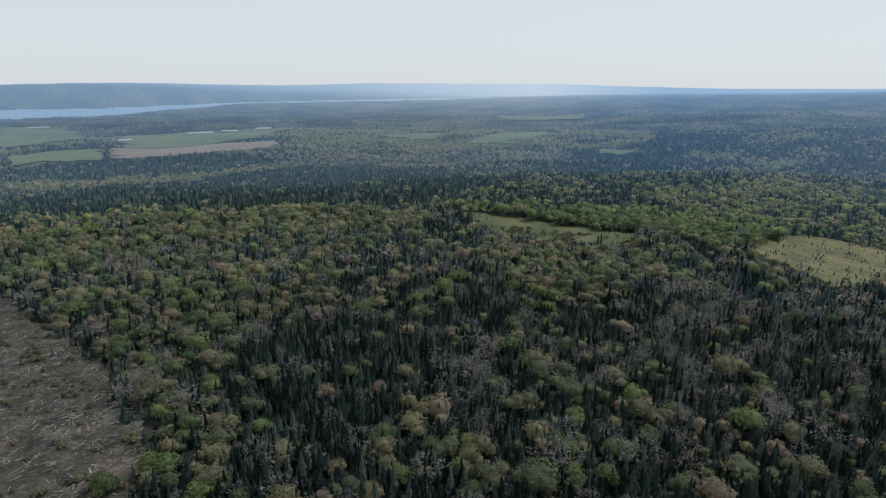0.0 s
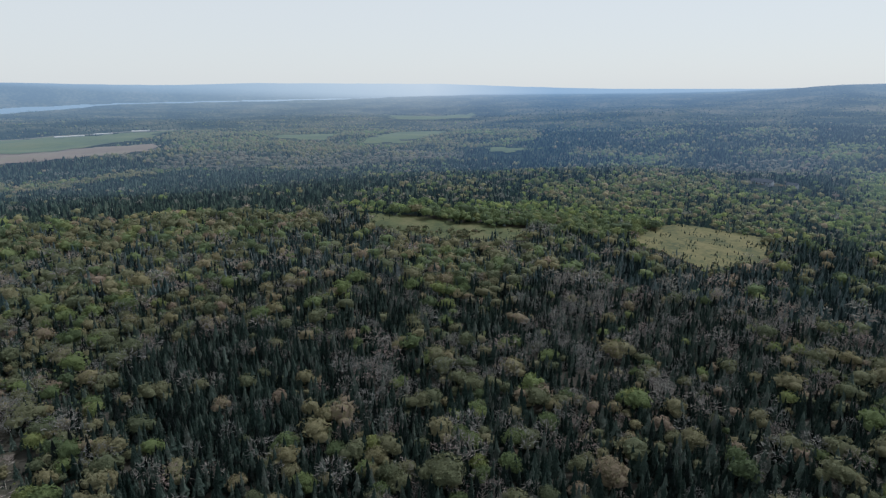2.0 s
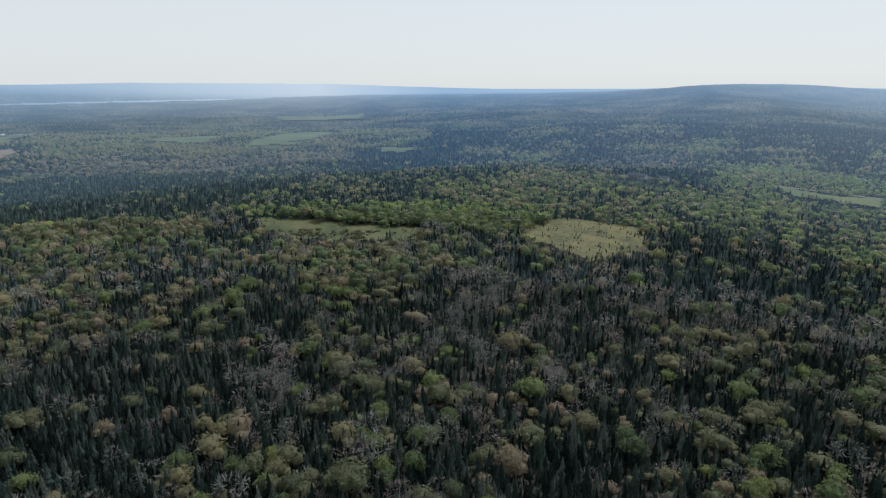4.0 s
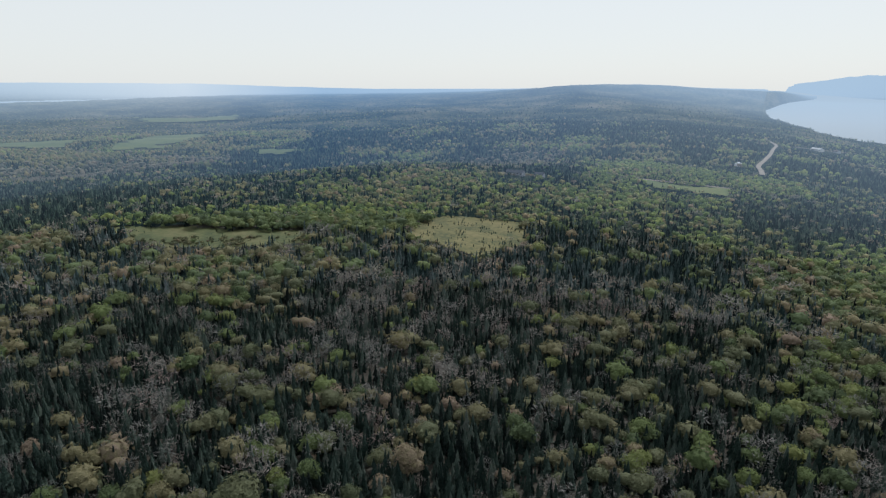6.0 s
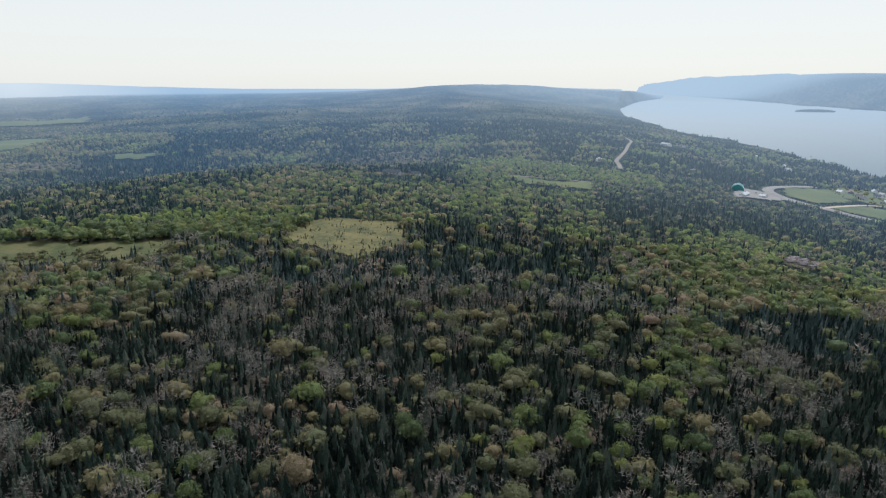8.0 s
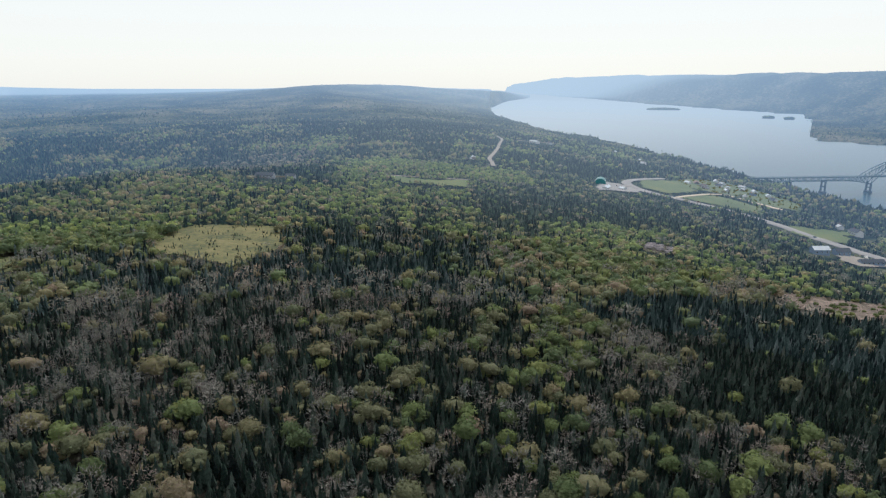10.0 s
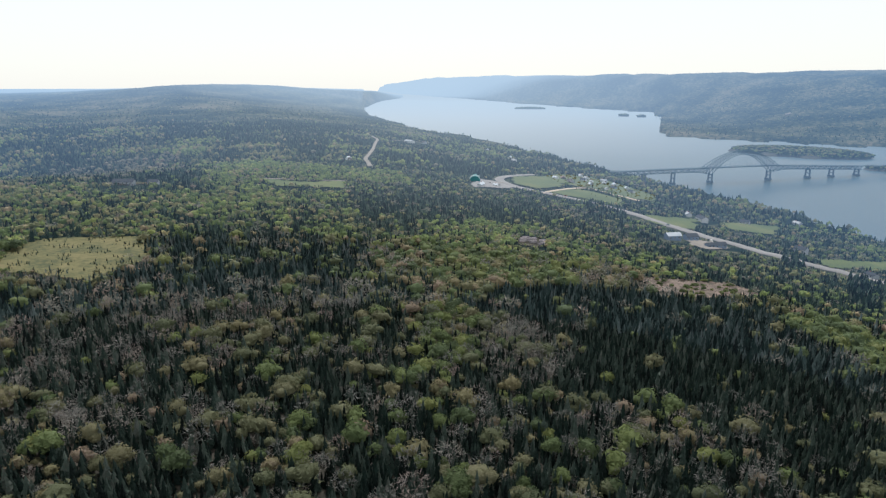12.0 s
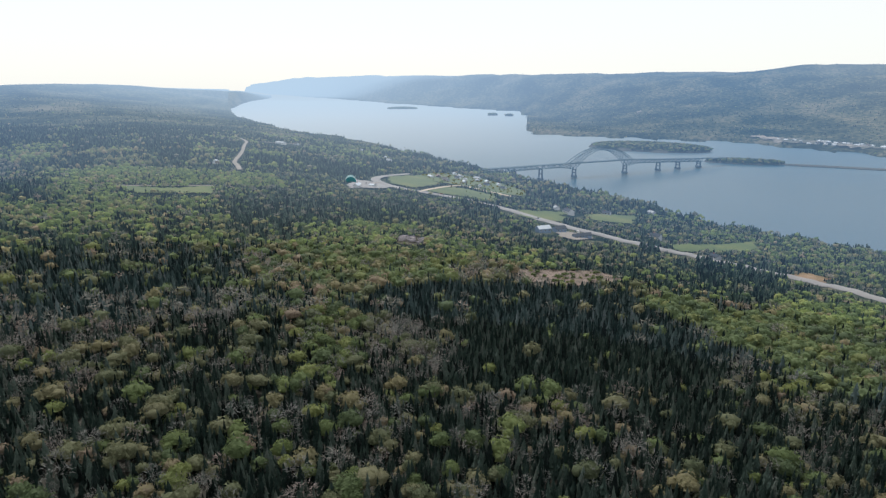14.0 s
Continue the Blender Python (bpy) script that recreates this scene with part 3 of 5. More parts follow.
# two rows of small houses along the far shore
for i in range(11):
    HOUSES.append((2462 - 19 * i, -672 - 15.5 * i + 6 * (i % 3), 25 + 31 * (i % 4), 15, 9, 4.5, 0, (2, 4, 2, 1)[i % 4]))
for i in range(8):
    HOUSES.append((2530 - 26 * i, -560 - 18 * i, 15 + 40 * (i % 3), 14, 9, 4.2, (0, 0, 1)[i % 3], (4, 2, 0)[i % 3]))
SHEDS = [(682, 72, 128, 15, 9, 4.4, 3, 2), (703, 56, 128, 13, 9, 4.2, 3, 0), (684, 30, 128, 21, 6.5, 3.0, 3, 0), (425, 573, 120, 20, 8, 3.0, 1, 0), (446, 556, 120, 10, 7, 3.0, 1, 0)]
HALL = (874, 382)
SPOTS = [(h[0], h[1], 1.3 * h[3]) for h in HOUSES + SHEDS] + [(HALL[0], HALL[1], 18)]
# ---------- trees ----------
rng = np.random.default_rng(7)


def spruce_shape(tiers, sides, seed):
    """Ragged tiers of drooping boughs round a spire, one unit high."""
    g = np.random.default_rng(seed)
    v, f = [], []
    for k in range(tiers):
        u = k / max(tiers, 1)
        low = 0.05 + 0.82 * u
        top = min(1.0, low + (0.20 if tiers > 7 else 0.30 if tiers > 3 else 0.48 if tiers > 1 else 0.95))
        if k == tiers - 1:
            top = 1.0
        rad = 0.195 * (1 - u) ** 0.85 + 0.018
        b = len(v)
        lean = g.normal(0, 0.010, 2)
        v.append((lean[0], lean[1], top))
        turn = g.uniform(0, 6.28)
        for s in range(sides):
            a = turn + s * 6.2832 / sides
            rr = rad * (g.uniform(0.9, 1.3) if s % 2 else g.uniform(0.5, 0.85))
            v.append((rr * math.cos(a), rr * math.sin(a), low + g.uniform(-0.03, 0.03) + (0.03 if s % 2 == 0 else -0.02)))
        f += [(b, b + 1 + s, b + 1 + (s + 1) % sides) for s in range(sides)]
    return np.array(v), np.array(f)


ICO = [(0, 0, 1)] + [(0.894 * math.cos(a), 0.894 * math.sin(a), 0.447) for a in [6.2832 * k / 5 for k in range(5)]] + [(0.894 * math.cos(a), 0.894 * math.sin(a), -0.447) for a in [6.2832 * (k + 0.5) / 5 for k in range(5)]] + [(0, 0, -1)]
ICO_F = [f for k in range(5) for f in ((0, 1 + k, 1 + (k + 1) % 5), (1 + k, 6 + k, 1 + (k + 1) % 5), (1 + (k + 1) % 5, 6 + k, 6 + (k + 1) % 5), (6 + k, 11, 6 + (k + 1) % 5))]


def lump_shape(seed):
    """A plain rounded crown for trees far off, one unit high."""
    g = np.random.default_rng(seed)
    v = [np.array([0, 0, 0.56]) + np.array(p) * np.array([0.37, 0.37, 0.44]) * g.uniform(0.7, 1.2) for p in ICO]
    return np.array(v), np.array([t for t in ICO_F if 11 not in t and sum(q > 5 for q in t) < 2])


def crown_shape(boughs, sprays, size, seed, slim=1.0, stray=0.5, hearts=1):
    """A hardwood crown, one unit high: a dome with smaller boughs round it, dense at heart, clad in leaf or twig sprays that face outwards; slim below 1 makes the sprays thin twigs."""
    g = np.random.default_rng(seed)
    v, f, heads = [], [], []
    turn = g.uniform(0, 6.28)
    for k in range(boughs):
        a = turn + 2.4 * k + g.uniform(-0.5, 0.5)
        d = 0.03 if k == 0 else g.uniform(0.17, 0.29)
        heads.append((np.array([d * math.cos(a), d * math.sin(a), 0.58 if k == 0 else 0.66 - 0.30 * ((k * 0.618) % 1.0)]), 0.33 if k == 0 else g.uniform(0.17, 0.24)))
    for c, rad in heads[:hearts]:
        b = len(v)
        v += [c + np.array(p) * rad * np.array([1.05, 1.05, 1.0]) * g.uniform(0.68, 0.98) for p in ICO]
        f += [(b + i, b + j, b + k) for i, j, k in ICO_F if 11 not in (i, j, k)]
    for q in range(sprays):
        c, rad = heads[0 if g.random() < 0.45 else g.integers(0, len(heads))]
        n = g.normal(size=3)
        n[2] = abs(n[2]) * 1.15 - 0.35
        n /= np.linalg.norm(n)
        p = c + n * rad * g.uniform(0.82, 1.1)
        face = n + g.normal(size=3) * stray
        s = np.cross(face, g.normal(size=3))
        s /= np.linalg.norm(s)
        u = np.cross(face, s)
        u /= np.linalg.norm(u)
        if slim < 1:
            u = n + g.normal(size=3) * 0.45
            u /= np.linalg.norm(u)
        w = size * g.uniform(0.6, 1.4)
        b = len(v)
        v += [p + u * w * 1.2, p - u * w * 0.7 + s * w * slim, p - u * w * 0.7 - s * w * slim]
        f.append((b, b + 1, b + 2))
    return np.array(v), np.array(f)


def limb_shape(limbs, seed, width):
    """Bare limbs fanning out from a trunk into a rounded crown."""
    g = np.random.default_rng(seed)
    v, f = [], []

    def blade(a, b, w):
        a, b = np.array(a), np.array(b)
        s = np.cross(b - a, g.normal(size=3))
        s *= w / max(np.linalg.norm(s), 1e-6)
        k = len(v)
        v.extend([b - s, b + s, a])
        f.append((k, k + 1, k + 2))

    for _ in range(limbs):
        a, lift = g.uniform(0, 6.28), g.uniform(-0.15, 1.0)
        flat = math.sqrt(max(0.05, 1 - lift * lift))
        tip = np.array([0.37 * flat * math.cos(a), 0.37 * flat * math.sin(a), 0.56 + 0.42 * lift]) * g.uniform(0.88, 1.05)
        root = np.array([0, 0, max(0.12, tip[2] - 0.42)])
        blade(tip, root, width * 0.7)
    return np.array(v), np.array(f)


def bare_shape(limbs, sprays, size, seed, width, slim):
    """Limbs that show through a haze of fine twigs."""
    tv, tf = limb_shape(limbs, seed, width)
    cv, cf = crown_shape(4, sprays, size, seed + 500, slim, 0.8, 0)
    return np.concatenate([tv, cv]), np.concatenate([tf, cf + len(tv)])


SHAPES = {
    "one": {"spruce": [spruce_shape(11, 12, s) for s in range(5)], "olive": [crown_shape(7, 480, 0.031, s, hearts=5) for s in range(5)],
            "green": [crown_shape(7, 520, 0.034, 20 + s, hearts=5) for s in range(5)], "twigs": [bare_shape(16, 420, 0.040, s, 0.006, 0.16) for s in range(5)]},
    "near": {"spruce": [spruce_shape(5, 6, 30 + s) for s in range(8)], "olive": [crown_shape(6, 108, 0.045, 40 + s, stray=0.65, hearts=3) for s in range(8)],
             "green": [crown_shape(6, 112, 0.048, 50 + s, stray=0.65, hearts=3) for s in range(8)], "twigs": [bare_shape(7, 140, 0.058, 60 + s, 0.009, 0.20) for s in range(8)]},
    "edge": {"spruce": [spruce_shape(4, 5, 150 + s) for s in range(6)], "olive": [crown_shape(5, 48, 0.064, 160 + s, stray=0.65, hearts=2) for s in range(6)],
             "green": [crown_shape(5, 50, 0.069, 170 + s, stray=0.65, hearts=2) for s in range(6)], "twigs": [bare_shape(4, 52, 0.095, 180 + s, 0.012, 0.3) for s in range(6)]},
    "mid": {"spruce": [spruce_shape(2, 4, 70 + s) for s in range(5)], "olive": [crown_shape(3, 12, 0.12, 80 + s) for s in range(6)],
            "green": [crown_shape(3, 12, 0.13, 90 + s) for s in range(6)], "twigs": [crown_shape(3, 20, 0.150, 100 + s, 0.5, 0.6, 0) for s in range(5)]},
    "far": {"spruce": [spruce_shape(1, 3, 110 + s) for s in range(4)], "olive": [lump_shape(120 + s) for s in range(4)],
            "green": [lump_shape(130 + s) for s in range(4)], "twigs": [lump_shape(140 + s) for s in range(4)]},
}




# stands with an outline of their own: the share of the canopy that is spruce, olive, green and bare, and the corners
STANDS = [((0.42, 0.20, 0.13, 0.25), [(396, 253), (437, 160), (480, 47), (399, 38), (335, 88), (292, 139), (286, 184)]),
          ((0.86, 0.05, 0.04, 0.05), [(1381, 1638), (1813, 1845), (1749, 1382), (2002, 1302), (1619, 1054), (1196, 1023), (1069, 1124), (1051, 1254)]),
          ((0.32, 0.32, 0.30, 0.06), [(1051, 1254), (1048, 1103), (1024, 878), (932, 743), (845, 804), (864, 1037)]),
          ((0.14, 0.18, 0.66, 0.02), [(731, 776), (743, 689), (780, 549), (793, 467), (743, 406), (643, 455), (571, 547), (584, 623)]),
          ((0.86, 0.04, 0.06, 0.04), [(942, 607), (1113, 604), (1212, 529), (1305, 463), (1083, 385), (901, 413), (863, 508)]),
          ((0.40, 0.20, 0.36, 0.04), [(1438, 905), (1963, 977), (1820, 645), (1429, 594), (1391, 753)]),
          ((0.48, 0.08, 0.02, 0.42), [(584, 985), (726, 1021), (869, 1028), (591, 709), (395, 598)]),
          ((0.28, 0.52, 0.14, 0.06), [(102, 5083), (1056, 5653), (1187, 2602), (929, 2036), (520, 2190), (285, 2422)]),
          ((0.88, 0.05, 0.02, 0.05), [(420, 2631), (680, 2480), (764, 1674), (604, 1325), (418, 1531)]),
          ((0.30, 0.44, 0.18, 0.08), [(286, 1559), (432, 1482), (588, 1289), (575, 1111), (450, 1219), (330, 1398)]),
          ((0.70, 0.10, 0.04, 0.16), [(63, 241), (253, 347), (105, 131), (41, 127)]),
          ((0.72, 0.09, 0.07, 0.12), [(134, 161), (219, 132), (291, 90), (176, 49), (101, 90), (102, 126)]),
          ((0.82, 0.05, 0.03, 0.10), [(-666, 952), (-585, 1037), (-473, 1099), (-307, 1002), (-242, 989), (-292, 897), (-370, 820), (-496, 703)]),
          ((0.08, 0.78, 0.10, 0.04), [(-489, 694), (-416, 730), (-354, 798), (-286, 877), (-226, 958), (-225, 919), (-291, 845), (-341, 753), (-405, 677), (-444, 627)]),
          ((0.92, 0.03, 0.01, 0.04), [(-444, 627), (-329, 755), (-204, 934), (0, 881), (62, 593), (0, 511), (-36, 473), (-79, 474), (-148, 448), (-214, 441), (-318, 446)]),
          ((0.35, 0.15, 0.00, 0.50), [(-348, 1139), (0, 1260), (300, 1567), (420, 1499), (106, 1024), (0, 926), (-226, 958)]),
          ((0.22, 0.55, 0.15, 0.08), [(-489, 1953), (-326, 2576), (0, 3647), (356, 3504), (668, 2068), (462, 1422), (300, 1567), (0, 1271), (-268, 1237)]),
          ((0.25, 0.50, 0.20, 0.05), [(306, 2236), (620, 2256), (523, 1619), (399, 1355), (180, 1320), (124, 1485)]),
          ((0.22, 0.52, 0.22, 0.04), [(-313, 439), (-217, 438), (-147, 445), (-61, 469), (-10, 440), (-31, 403), (-64, 377), (-124, 372), (-188, 348), (-237, 326)]),
          ((0.34, 0.36, 0.10, 0.20), [(-237, 326), (-188, 348), (-64, 377), (-42, 312), (-39, 253), (-66, 227), (-67, 196), (-48, 173), (-54, 148), (-69, 142), (-121, 216), (-177, 237)]),
          ((0.88, 0.03, 0.00, 0.09), [(-67, 222), (-34, 253), (-5, 222), (-14, 173), (-24, 143), (-47, 154), (-61, 188)]),
          ((0.30, 0.48, 0.12, 0.10), [(30, 380), (76, 383), (118, 369), (102, 299), (58, 261), (33, 304), (14, 337)]),
          ((0.55, 0.10, 0.05, 0.30), [(-37, 495), (14, 501), (12, 461), (-4, 442), (-34, 446)]),
          ((0.06, 0.06, 0.86, 0.02), [(6, 482), (48, 495), (100, 481), (152, 468), (215, 481), (238, 436), (226, 398), (184, 366), (151, 371), (129, 395), (88, 422), (43, 441), (12, 454)]),
          ((0.16, 0.54, 0.28, 0.02), [(158, 505), (217, 556), (298, 604), (356, 635), (393, 575), (368, 499), (327, 418), (283, 348), (276, 360), (252, 416), (239, 446), (203, 454)]),
          ((0.95, 0.02, 0.02, 0.01), [(421, 604), (562, 694), (572, 601), (525, 537), (437, 511), (392, 531)]),
          ((0.10, 0.20, 0.68, 0.02), [(610, 631), (703, 655), (715, 551), (733, 476), (650, 451), (584, 507), (523, 522)]),
          ((0.34, 0.32, 0.30, 0.04), [(381, 497), (498, 514), (538, 458), (564, 411), (449, 320), (374, 316), (339, 381)]),
          ((0.82, 0.03, 0.07, 0.08), [(289, 356), (351, 355), (361, 284), (355, 233), (296, 231), (234, 262), (236, 296)]),
          ((0.58, 0.05, 0.03, 0.34), [(114, 300), (200, 270), (244, 227), (209, 194), (143, 194), (90, 208), (73, 245)]),
          ((0.54, 0.16, 0.04, 0.26), [(19, 251), (90, 208), (131, 193), (105, 148), (55, 154), (18, 185)]),
          ((0.25, 0.20, 0.45, 0.10), [(254, 152), (292, 130), (221, 93), (199, 93), (224, 123)]),
          ((0.35, 0.20, 0.05, 0.40), [(268, 113), (265, 83), (205, 57), (187, 66), (209, 88)]),
          ((0.93, 0.02, 0.02, 0.03), [(322, 139), (396, 105), (389, 56), (407, -16), (336, -61), (224, -48), (225, -13), (208, 23), (218, 57), (269, 79)]),
          ((0.18, 0.27, 0.52, 0.03), [(489, 250), (561, 237), (585, 186), (538, 124), (456, 109), (420, 150), (405, 189), (419, 229)]),
          ((0.35, 0.15, 0.45, 0.05), [(518, 124), (544, 81), (533, 51), (469, 44), (446, 73), (448, 116)]),
          ((0.25, 0.20, 0.10, 0.45), [(408, 138), (440, 72), (406, 59), (364, 97), (368, 131)]),
          ((0.84, 0.04, 0.06, 0.06), [(563, 411), (645, 390), (704, 313), (732, 234), (690, 180), (596, 190), (555, 259), (446, 281), (473, 347)]),
          ((0.38, 0.22, 0.33, 0.07), [(395, 497), (467, 469), (535, 406), (457, 323), (434, 274), (358, 254), (361, 338), (329, 405)]),
          ((0.10, 0.06, 0.82, 0.02), [(404, -23), (446, -48), (412, -79), (527, -148), (521, -203), (290, -119), (279, -84), (330, -65)]),
          ((0.66, 0.08, 0.20, 0.06), [(516, -6), (604, -87), (598, -157), (514, -132), (426, -78), (457, -53), (429, -17)]),
          ((0.40, 0.22, 0.30, 0.08), [(1478, 311), (1308, 97), (1045, -101), (981, -166), (905, -89), (1067, 78), (1138, 228)]),
          ((0.38, 0.20, 0.36, 0.06), [(885, -94), (953, -169), (928, -249), (829, -314), (651, -250), (673, -200), (741, -180), (776, -90)]),
          ((0.62, 0.10, 0.20, 0.08), [(1321, 847), (2005, 998), (1765, 626), (994, 455), (853, 512)]),
          ((0.85, 0.05, 0.03, 0.07), [(297, 3435), (230, 4578), (684, 4736), (1677, 4410), (690, 2817)]), ((0.84, 0.06, 0.04, 0.06), [(293, 1387), (563, 1540), (520, 1300), (330, 1000), (138, 640), (40, 640), (120, 900)]),
          ((0.20, 0.30, 0.48, 0.02), [(607, 650), (661, 582), (754, 489), (622, 418), (520, 405), (451, 405), (377, 387), (342, 411), (350, 450), (464, 515)]),
          ((0.26, 0.38, 0.34, 0.02), [(297, 555), (325, 510), (397, 536), (440, 530), (329, 428), (290, 408), (266, 460), (233, 442)]),
          ((0.20, 0.26, 0.50, 0.04), [(388, 232), (492, 215), (530, 180), (507, 101), (369, 100), (305, 126), (298, 165), (322, 197)]),
          ((0.86, 0.04, 0.06, 0.04), [(303, 367), (351, 316), (339, 247), (300, 200), (259, 205), (234, 236), (219, 273), (249, 318)])]
COVER = (5.6, 17.0, 17.0, 16.0)          # square metres under one crown of each kind


def kind_at(x, y, cell):
    """Which kind of tree stands at each place, one place for each cell of so many square metres; -1 where the crowns leave no room."""
    r = np.hypot(x, y)
    near, far = 1 - fade(300, 480, r), fade(700, 1300, r)
    w = np.stack([0.60 + 0.08 * near, 0.17 - 0.07 * near + 0.02 * far, 0.11 - 0.06 * near, 0.12 + 0.05 * near - 0.04 * far]) * np.ones(len(x))
    soft = np.where(r < 450, 10, 24)
    for mix, poly in STANDS:
        hit = inside(poly, x + soft * wave(x, y, 70, mix[0]) + 0.4 * soft * wave(x, y, 19, mix[1]), y + soft * wave(x, y, 80, mix[2] + 2) + 0.4 * soft * wave(x, y, 17, mix[3]))
        w[:, hit] = np.array(mix)[:, None]
    clump = (1 - 0.8 * far) * (0.8 * wave(x, y, 33, 0.9) + 0.6 * wave(x, y, 71, 2.9) + 0.35 * wave(x, y, 13, 4.4)) + far * (1.3 * wave(x, y, 340, 4.1) + 0.7 * wave(x, y, 150, 2.6))
    for k, lean in ((1, 1.0), (2, 1.0), (3, 0.9)):
        w[k] *= np.exp(lean * clump + 0.6 * wave(x, y, 57 + 9 * k, 1.7 * k) + (0.5 + 0.9 * far) * wave(x, y, 120 + 220 * far, 2.2 * k))
    w = (w / w.sum(0)) ** (1 + 0.7 * far)
    w = w / w.sum(0) / np.array(COVER)[:, None] * cell * 1.4
    c = np.cumsum(w / np.maximum(w.sum(0), 1), 0)
    kind = (rng.random(len(x)) > c).sum(0)
    return np.where(kind > 3, -1, kind)


def open_ground(x, y, margin=0.0):
    """True where no tree may stand: fields, roads, water."""
    out = height(x, y) < 0.6
    ragged = np.where(np.hypot(x, y) < 520, 1.0, 0.0)
    sx, sy = x + ragged * (5 * wave(x, y, 34, 1.2) + 3 * wave(x, y, 13, 0.5)), y + ragged * (5 * wave(x, y, 29, 2.7) + 3 * wave(x, y, 11, 3.5))
    for label, material, poly in FIELDS.values():
        out |= inside(poly, sx, sy)
    for key, (c, wide) in LINES.items():
        box_in = (x > c[:, 0].min() - 20) & (x < c[:, 0].max() + 20) & (y > c[:, 1].min() - 20) & (y < c[:, 1].max() + 20)
        k = np.nonzero(box_in)[0]
        if len(k):
            near = np.min(np.hypot(x[k, None] - c[None, ::2, 0], y[k, None] - c[None, ::2, 1]), 1)
            out[k] |= near < wide * 0.5 + (7 if key == "road" else 5)
    for hx, hy, hr in SPOTS:
        out |= np.hypot(x - hx, y - hy) < hr
    return out


def young(x, y):
    """Height of the growth: low young trees where the land was opened beside fields, roads and houses."""
    drop = np.maximum(EYE - height(x, y), 12)
    k = drop / np.maximum(drop - 7.0, 4)
    lake = height(x * k, y * k) < 0.6
    d = np.degrees(np.arctan2(x, y))
    lake |= ((d > 76.4) & (d < 80.0) & (np.hypot(x, y) > 700)) | ((d > 97.4) & (d < 104.4) & (np.hypot(x, y) > 520)) | ((d > 92.6) & (d < 94.2) & (np.hypot(x, y) > 640))      # tall stands before the highway
    return np.where(open_ground(x * k, y * k) & ~lake, rng.uniform(0.22, 0.5, len(x)), 1.0)


def scatter(r0, r1, b0, b1, area):
    """Places strewn evenly over a ring, one for each area in square metres."""
    t0, t1 = radians(b0), radians(b1)
    n = int(0.5 * (t1 - t0) * (r1 * r1 - r0 * r0) / area)
    side = int(math.sqrt(n))
    u = (np.arange(n) + rng.random(n)) / n
    t = t0 + (t1 - t0) * ((np.arange(n) * 0.61803398875 + rng.random(n) * 0.35 / max(side, 1)) % 1.0)
    r = np.sqrt(r0 * r0 + u * (r1 * r1 - r0 * r0))
    return r * np.sin(t), r * np.cos(t)


def stature(x, y):
    """Old tall spruces on the slope towards the lake and in the belts before the highway."""
    d, r = np.degrees(np.arctan2(x, y)), np.hypot(x, y)
    belt = ((d > 97.4) & (d < 104.4) & (r > 520) & (r < 680)) | ((d > 76.4) & (d < 80) & (r > 740) & (r < 880)) | ((d > 92.6) & (d < 94.2) & (r > 640) & (r < 740))
    return 1 + 0.15 * fade(76, 88, d) * (1 - fade(290, 380, r)) + 0.45 * belt


SIZE = {0: (6.0, 1.4), 1: (6.2, 1.5), 2: (6.2, 1.5), 3: (6.4, 1.4)}


def grow(detail, x, y, kinds, stretch=1.0, wide=1.0):
    """Adds to the woods: lists of merged arrays by kind."""
    low = young(x, y)
    for k in range(4):
        shapes = SHAPES[detail][KINDS[k]]
        which = rng.integers(0, len(shapes), len(x))
        for s, (tv, tf) in enumerate(shapes):
            sel = np.nonzero((kinds == k) & (which == s))[0]
            if not len(sel):
                continue
            n = len(sel)
            h = np.maximum(2.4, SIZE[k][0] * np.exp(np.clip(rng.normal(-0.05, 0.26 if k == 0 else 0.34, n), -0.6, 0.5))) * stretch * low[sel] * (stature(x[sel], y[sel]) if k == 0 else 0.92 if detail == "mid" else 1.0)
            a = rng.uniform(0, 6.28, n)
            fat = rng.uniform(0.8, 1.15, n) * (wide if k == 0 else 1.2)
            ca, sa = np.cos(a) * h * fat, np.sin(a) * h * fat
            px, py = x[sel], y[sel]
            far = np.hypot(px, py)
            q = np.where(far > NEAR, (NEAR + REACH * (1 - np.exp(-(far - NEAR) / REACH))) / far, 1.0)
            base = place(px, py, height(px, py) - 0.2)
            v = np.empty((n, len(tv), 3), np.float32)
            v[..., 0] = base[:, None, 0] + (ca[:, None] * tv[None, :, 0] - sa[:, None] * tv[None, :, 1]) * q[:, None]
            v[..., 1] = base[:, None, 1] + (sa[:, None] * tv[None, :, 0] + ca[:, None] * tv[None, :, 1]) * q[:, None]
            v[..., 2] = base[:, None, 2] + h[:, None] * tv[None, :, 2] * q[:, None]
            tone = np.repeat(rng.random(n).astype(np.float32), len(tv))
            WOODS.setdefault((detail, k), []).append((v.reshape(-1, 3), (tf[None] + np.arange(n)[:, None, None] * len(tv)).reshape(-1, 3), tone))


WOODS = {}
WORDS = {0: "dark green spruce", 1: "olive and tan budding hardwood", 2: "fresh bright green hardwood", 3: "grey-brown leafless hardwood"}


def flush(detail, where, leaves=None):
    for k in range(4):
        parts = WOODS.pop((detail, k), [])
        if not parts:
            continue
        at = np.cumsum([0] + [len(p[0]) for p in parts])
        me = mesh_of(KINDS[k] + "_woods", np.concatenate([p[0] for p in parts]), np.concatenate([p[1] + o for p, o in zip(parts, at)]), (leaves or LEAF)[KINDS[k]], np.concatenate([p[2] for p in parts]), smooth=k in (1, 2))
        tagged(new(KINDS[k] + "_woods", me), WORDS[k] + " trees " + where, "woods", kind="stuff")


